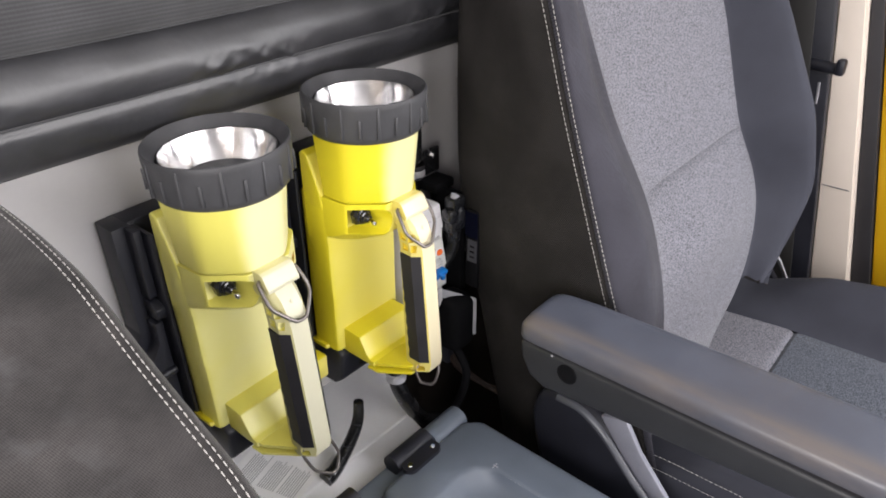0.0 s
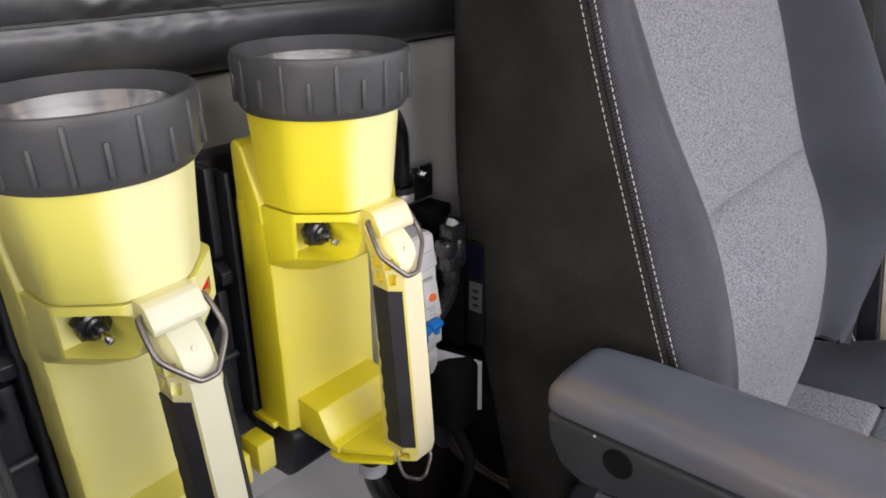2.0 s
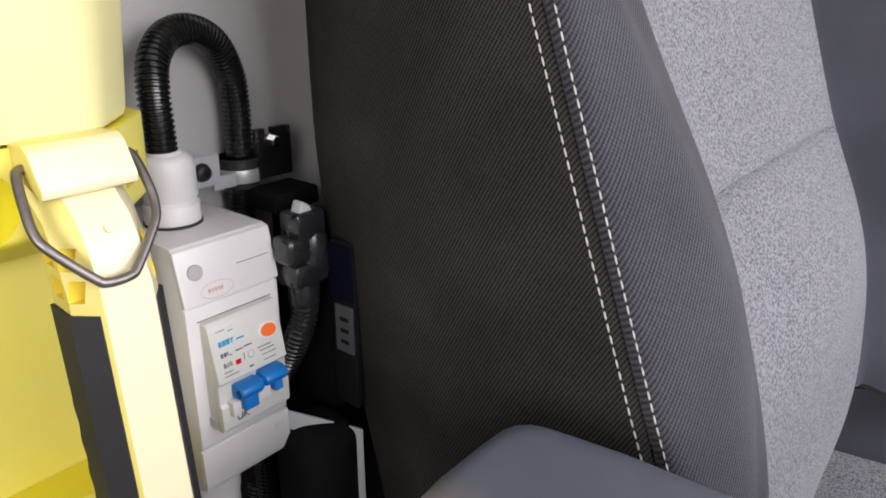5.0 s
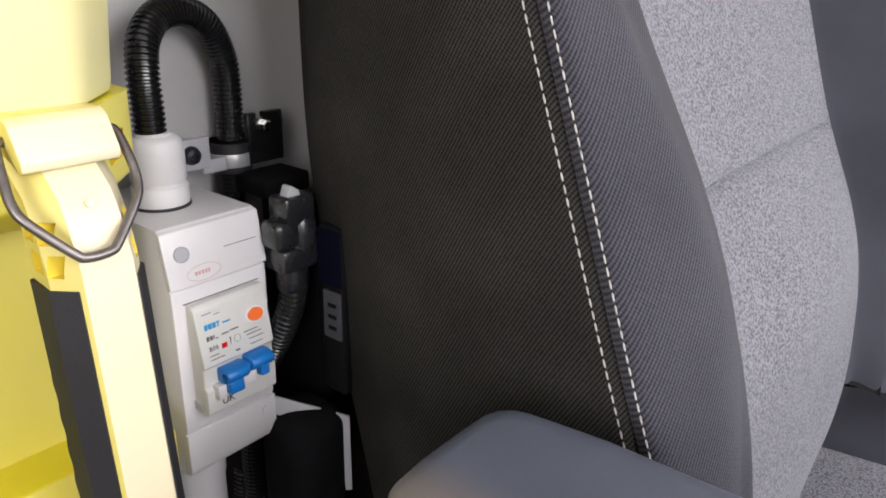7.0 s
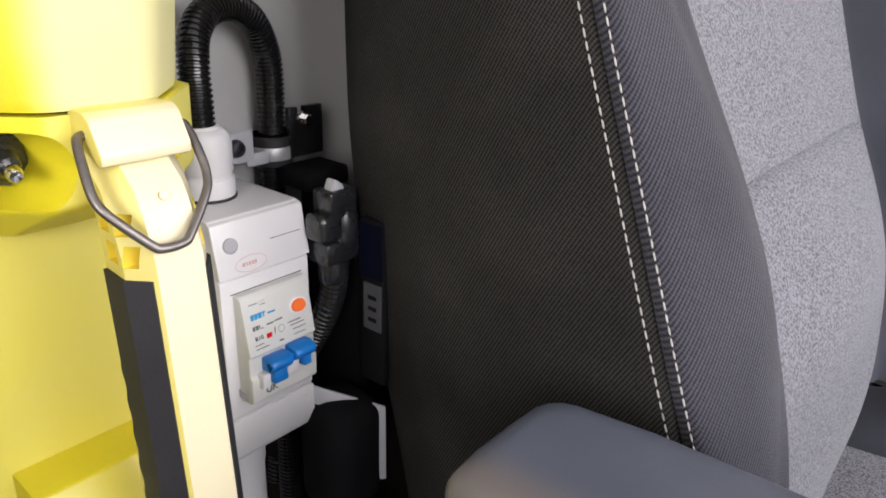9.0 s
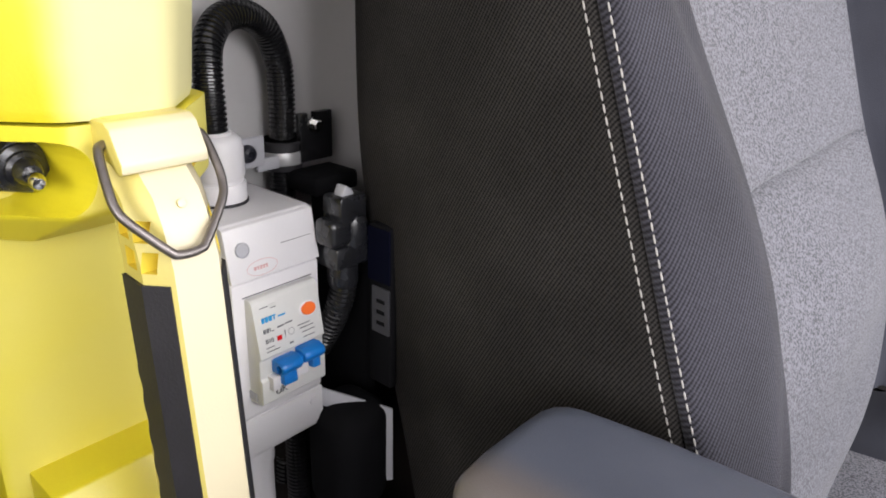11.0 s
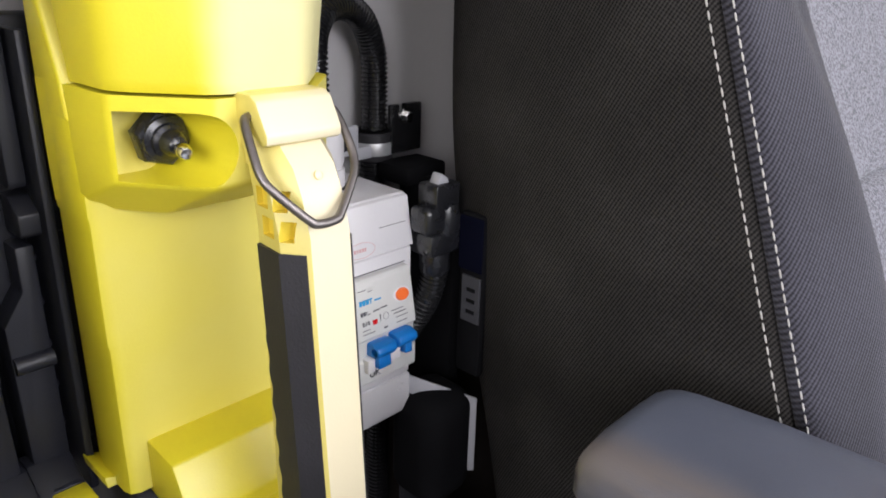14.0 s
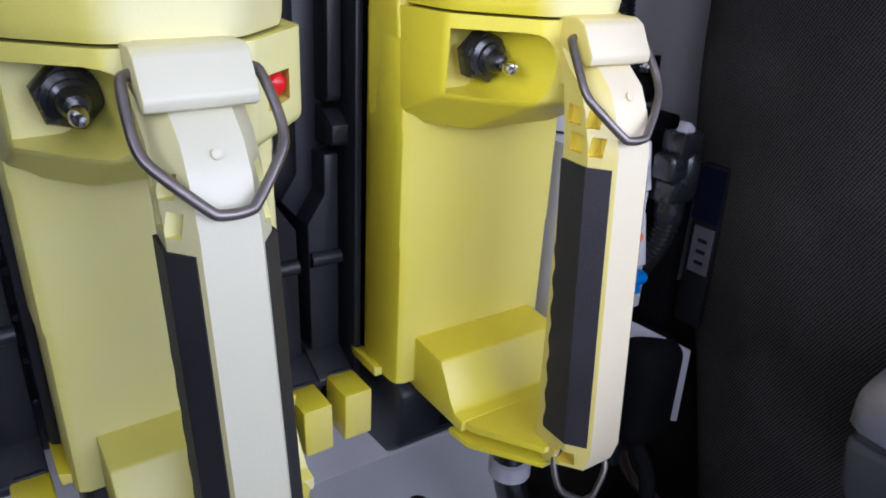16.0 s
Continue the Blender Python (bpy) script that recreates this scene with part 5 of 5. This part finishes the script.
def plug():
    p = thing("cable_plug", (0.664, 0.548, 0.74), "smoked plastic cable plug with a corrugated lead", "plug")
    shell = join(box(0.6500, 0.6730, 0.526, 0.544, 0.7690, 0.7880, 0.003), box(0.6420, 0.6600, 0.525, 0.543, 0.7560, 0.7740, 0.004, 3), lathe([(0.004, 0.775), (0.0090, 0.773), (0.0108, 0.768), (0.0108, 0.755), (0.0095, 0.750), (0.004, 0.748)], (0.6660, 0.5345, 0), sides=24),
                 box(0.6460, 0.6740, 0.5255, 0.5455, 0.7400, 0.7555, 0.003), lathe([(0.0102, 0.741), (0.0102, 0.729), (0.0090, 0.726)], (0.6590, 0.535, 0), sides=24))
    part("housing", shell, M_SMOKE, p)
    part("pale_tip", prism([(0.6535, 0.786), (0.6650, 0.786), (0.6630, 0.791), (0.6580, 0.7945), (0.6565, 0.794)], "y", 0.529, 0.537, 0.001), M_STRAP, p, "pale plug tip")
    part("lead", corrugated([(0.6590, 0.535, 0.733), (0.6590, 0.535, 0.722), (0.6560, 0.538, 0.706), (0.6545, 0.548, 0.686), (0.6545, 0.562, 0.664), (0.655, 0.575, 0.645), (0.655, 0.585, 0.62), (0.655, 0.587, 0.59), (0.655, 0.587, 0.50)], 0.0090, 0.0034), M_LEAD, p)
    part("cable_tie", tube([Vector((0.6770 + 0.0042 * math.cos(a), 0.5245, 0.7445 + 0.0065 * math.sin(a))) for a in np.linspace(-2.2, 2.2, 18)], 0.0009, 8), M_SMOKE, p, "thin dark cable tie")


plug()


def socket():
    s = thing("socket_box", (0.668, 0.55, 0.54), "rounded black socket box on a pale bracket", "socket box")
    part("case", box(0.638, 0.686, 0.511, 0.560, 0.548, 0.637, 0.016, 6), M_DEEP, s)
    plate = prism([(0.0, 0.652), (0.0, 0.638), (0.036, 0.622), (0.0470, 0.610), (0.0500, 0.566), (0.0545, 0.566), (0.0540, 0.628)], "y", -0.001, 0.001, 0.0004)
    bmesh.ops.transform(plate, matrix=Matrix.Translation((0.6405, 0.5450, 0)) @ Matrix.Rotation(radians(-38), 4, "Z"), verts=plate.verts)
    part("bracket", plate, M_STRAP, s, "pale bent bracket")
    part("stem", box(0.650, 0.668, 0.536, 0.558, 0.517, 0.575, 0.003), M_BLACK, s)


socket()

# ---- loose cables and the leaflet on the ledge ----


def cable(name, label, pts, r, mat):
    c = thing(name, (pts[-1][0], pts[-1][1], 0.517), label, "cable")
    part("lead", tube(spline(pts, 10), r, 12), mat, c)
    return c


c = thing("hose_end", (0.43, 0.52, 0.517), "cut end of black corrugated hose standing on the ledge", "hose")
part("hose", corrugated([(0.384, 0.5085, 0.5185), (0.399, 0.509, 0.5205), (0.417, 0.509, 0.535), (0.434, 0.509, 0.554), (0.4445, 0.509, 0.574), (0.4475, 0.509, 0.601)], [0.0100, 0.0062], 0.0028), M_CONDUIT, c)
c = cable("black_cable", "thick black cable curving below the lantern", [(0.514, 0.525, 0.645), (0.514, 0.512, 0.610), (0.515, 0.506, 0.580), (0.532, 0.505, 0.540), (0.560, 0.504, 0.496), (0.60, 0.50, 0.47), (0.63, 0.50, 0.45)], 0.0105, M_CONDUIT)
part("cable_tie", lathe([(0.0108, 0.592), (0.0130, 0.593), (0.0130, 0.603), (0.0108, 0.604)], (0.5142, 0.5095, 0), sides=20), M_STRAP, c, "grey cable collar")
cable("loop_cable", "black cable hanging in a loop under the socket box", [(0.648, 0.545, 0.58), (0.652, 0.520, 0.550), (0.654, 0.506, 0.525), (0.650, 0.503, 0.500), (0.632, 0.503, 0.472), (0.606, 0.503, 0.464), (0.585, 0.503, 0.472)], 0.0062, M_DEEP)


def loose_wiring():
    """Thin dark wires that drop in a tangle from the socket box to the floor."""
    w = thing("loose_wiring", (0.70, 0.50, 0.0), "tangle of thin dark brown wires on the floor behind the seat", "wiring")
    rng = random.Random(4)
    for k in range(5):
        a = rng.uniform(-0.02, 0.02)
        pts = [(0.668, 0.548, 0.560), (0.675 + a, 0.530, 0.515), (0.690, 0.500 + a, 0.480 + 0.5 * a), (0.700 + 0.5 * a, 0.462 - 0.006 * k, 0.484 + a), (0.704, 0.425 - 0.004 * k, 0.470 - 0.010 * k), (0.702 + a, 0.408 + 2 * a, 0.380), (0.695 + 2 * a, 0.43 + 2 * a, 0.20), (0.70 + 2 * a, 0.46 + 3 * a, 0.0022), (0.72 + 3 * a, 0.50 + 2 * a, 0.0022)]
        part("wire", tube(spline(pts, 8), 0.0021, 8), M_WIRE, w)


loose_wiring()


def leaflet():
    s = thing("instruction_label", (0.36, 0.56, 0.518), "white label with small print on the ledge", "label")
    turn = Matrix.Translation((0.336, 0.560, 0.5174)) @ Matrix.Rotation(radians(17), 4, "Z")

    def flat(x0, x1, y0, y1, z):
        q = box(x0, x1, y0, y1, z, z + 0.0005, 0)
        bmesh.ops.transform(q, matrix=turn, verts=q.verts)
        return q
    part("sheet", flat(-0.07, 0.074, -0.050, 0.050, 0), M_LABEL, s)
    for k in range(27):
        for x0, x1 in ((-0.060, -0.012), (-0.008, 0.044)):
            w = x0 + (x1 - x0) * (0.82 + 0.18 * noise.noise((k * 3.1, x0 * 9, 0)))
            if k not in (8, 9, 18):
                part("print_bar", flat(x0, w, 0.038 - 0.0031 * k, 0.0391 - 0.0031 * k, 0.0005), M_PRINT, s)


M_PRINT = material("pale_grey_print", (0.50, 0.50, 0.51), 0.6, vary=0.1, scale=300)
leaflet()

# ---- door side ----


def pillar():
    def front(z):
        return 0.100 + 0.196 * z

    def back(z):
        return 0.187 + 0.148 * z

    def slant(x0, x1, a, c, w):
        return prism([(a(0), 0.0), (a(ROOF), ROOF), (c(ROOF), ROOF), (c(0), 0.0)], "x", x0, x1, w)
    post = setting("pillar", slant(1.50, 1.578, front, back, 0.008), M_TRIM, "cream plastic pillar trim beside the door", "pillar")
    part("joint", box(1.4988, 1.502, 0.220, 0.270, 0.5850, 0.5868, 0), M_GREYTRIM, post, "thin dark joint in the trim")
    setting("door_seal", slant(1.535, 1.575, lambda z: front(z) - 0.045 + 0.022 * z, lambda z: front(z) - 0.001, 0.006), M_GRIP, "black rubber door seal", "seal")
    setting("door_1", slant(1.546, 1.577, lambda z: front(z) - 0.110, lambda z: front(z) - 0.046 + 0.022 * z, 0.006), M_BODY, "yellow painted edge of the open door", "door")
    setting("door_panel", slant(1.59, 1.65, lambda z: front(z) - 0.45, lambda z: front(z) - 0.078, 0.006), M_ARMSIDE, "dark inner panel of the open door", "door")
    p = thing("seat_belt", (1.49, 0.37, 0.0), "black seat belt with its black height adjuster", "seat belt")
    part("guide_panel", slant(1.478, 1.498, back, lambda z: back(z) + 0.16, 0.004), M_BLACK, p, "black pillar panel")
    part("webbing", slant(1.462, 1.466, lambda z: back(z) + 0.030, lambda z: back(z) + 0.076, 0.001), M_BELT, p)
    part("knob", join(tube([Vector((1.475, 0.345, 0.822)), Vector((1.462, 0.290, 0.822))], 0.011, 16, 0.7), box(1.450, 1.470, 0.278, 0.294, 0.812, 0.842, 0.005)), M_BLACK, p, "black adjuster knob")
    part("tongue", tube([Vector((1.460, 0.312, 0.754)), Vector((1.459, 0.313, 0.775)), Vector((1.458, 0.3145, 0.794))], 0.0036, 10, 0.5), M_STRAP, p, "pale belt tongue")
    part("buckle_strap", tube(spline([(1.33, 0.31, 0.520), (1.37, 0.285, 0.465), (1.42, 0.25, 0.36)], 6), 0.010, 10, 0.35), M_STRAP, p, "pale belt anchor strap")
    part("anchor", tube(spline([(1.31, 0.32, 0.505), (1.35, 0.30, 0.455), (1.40, 0.26, 0.36)], 6), 0.016, 10, 0.5), M_BLACK, p, "black belt anchor")


pillar()
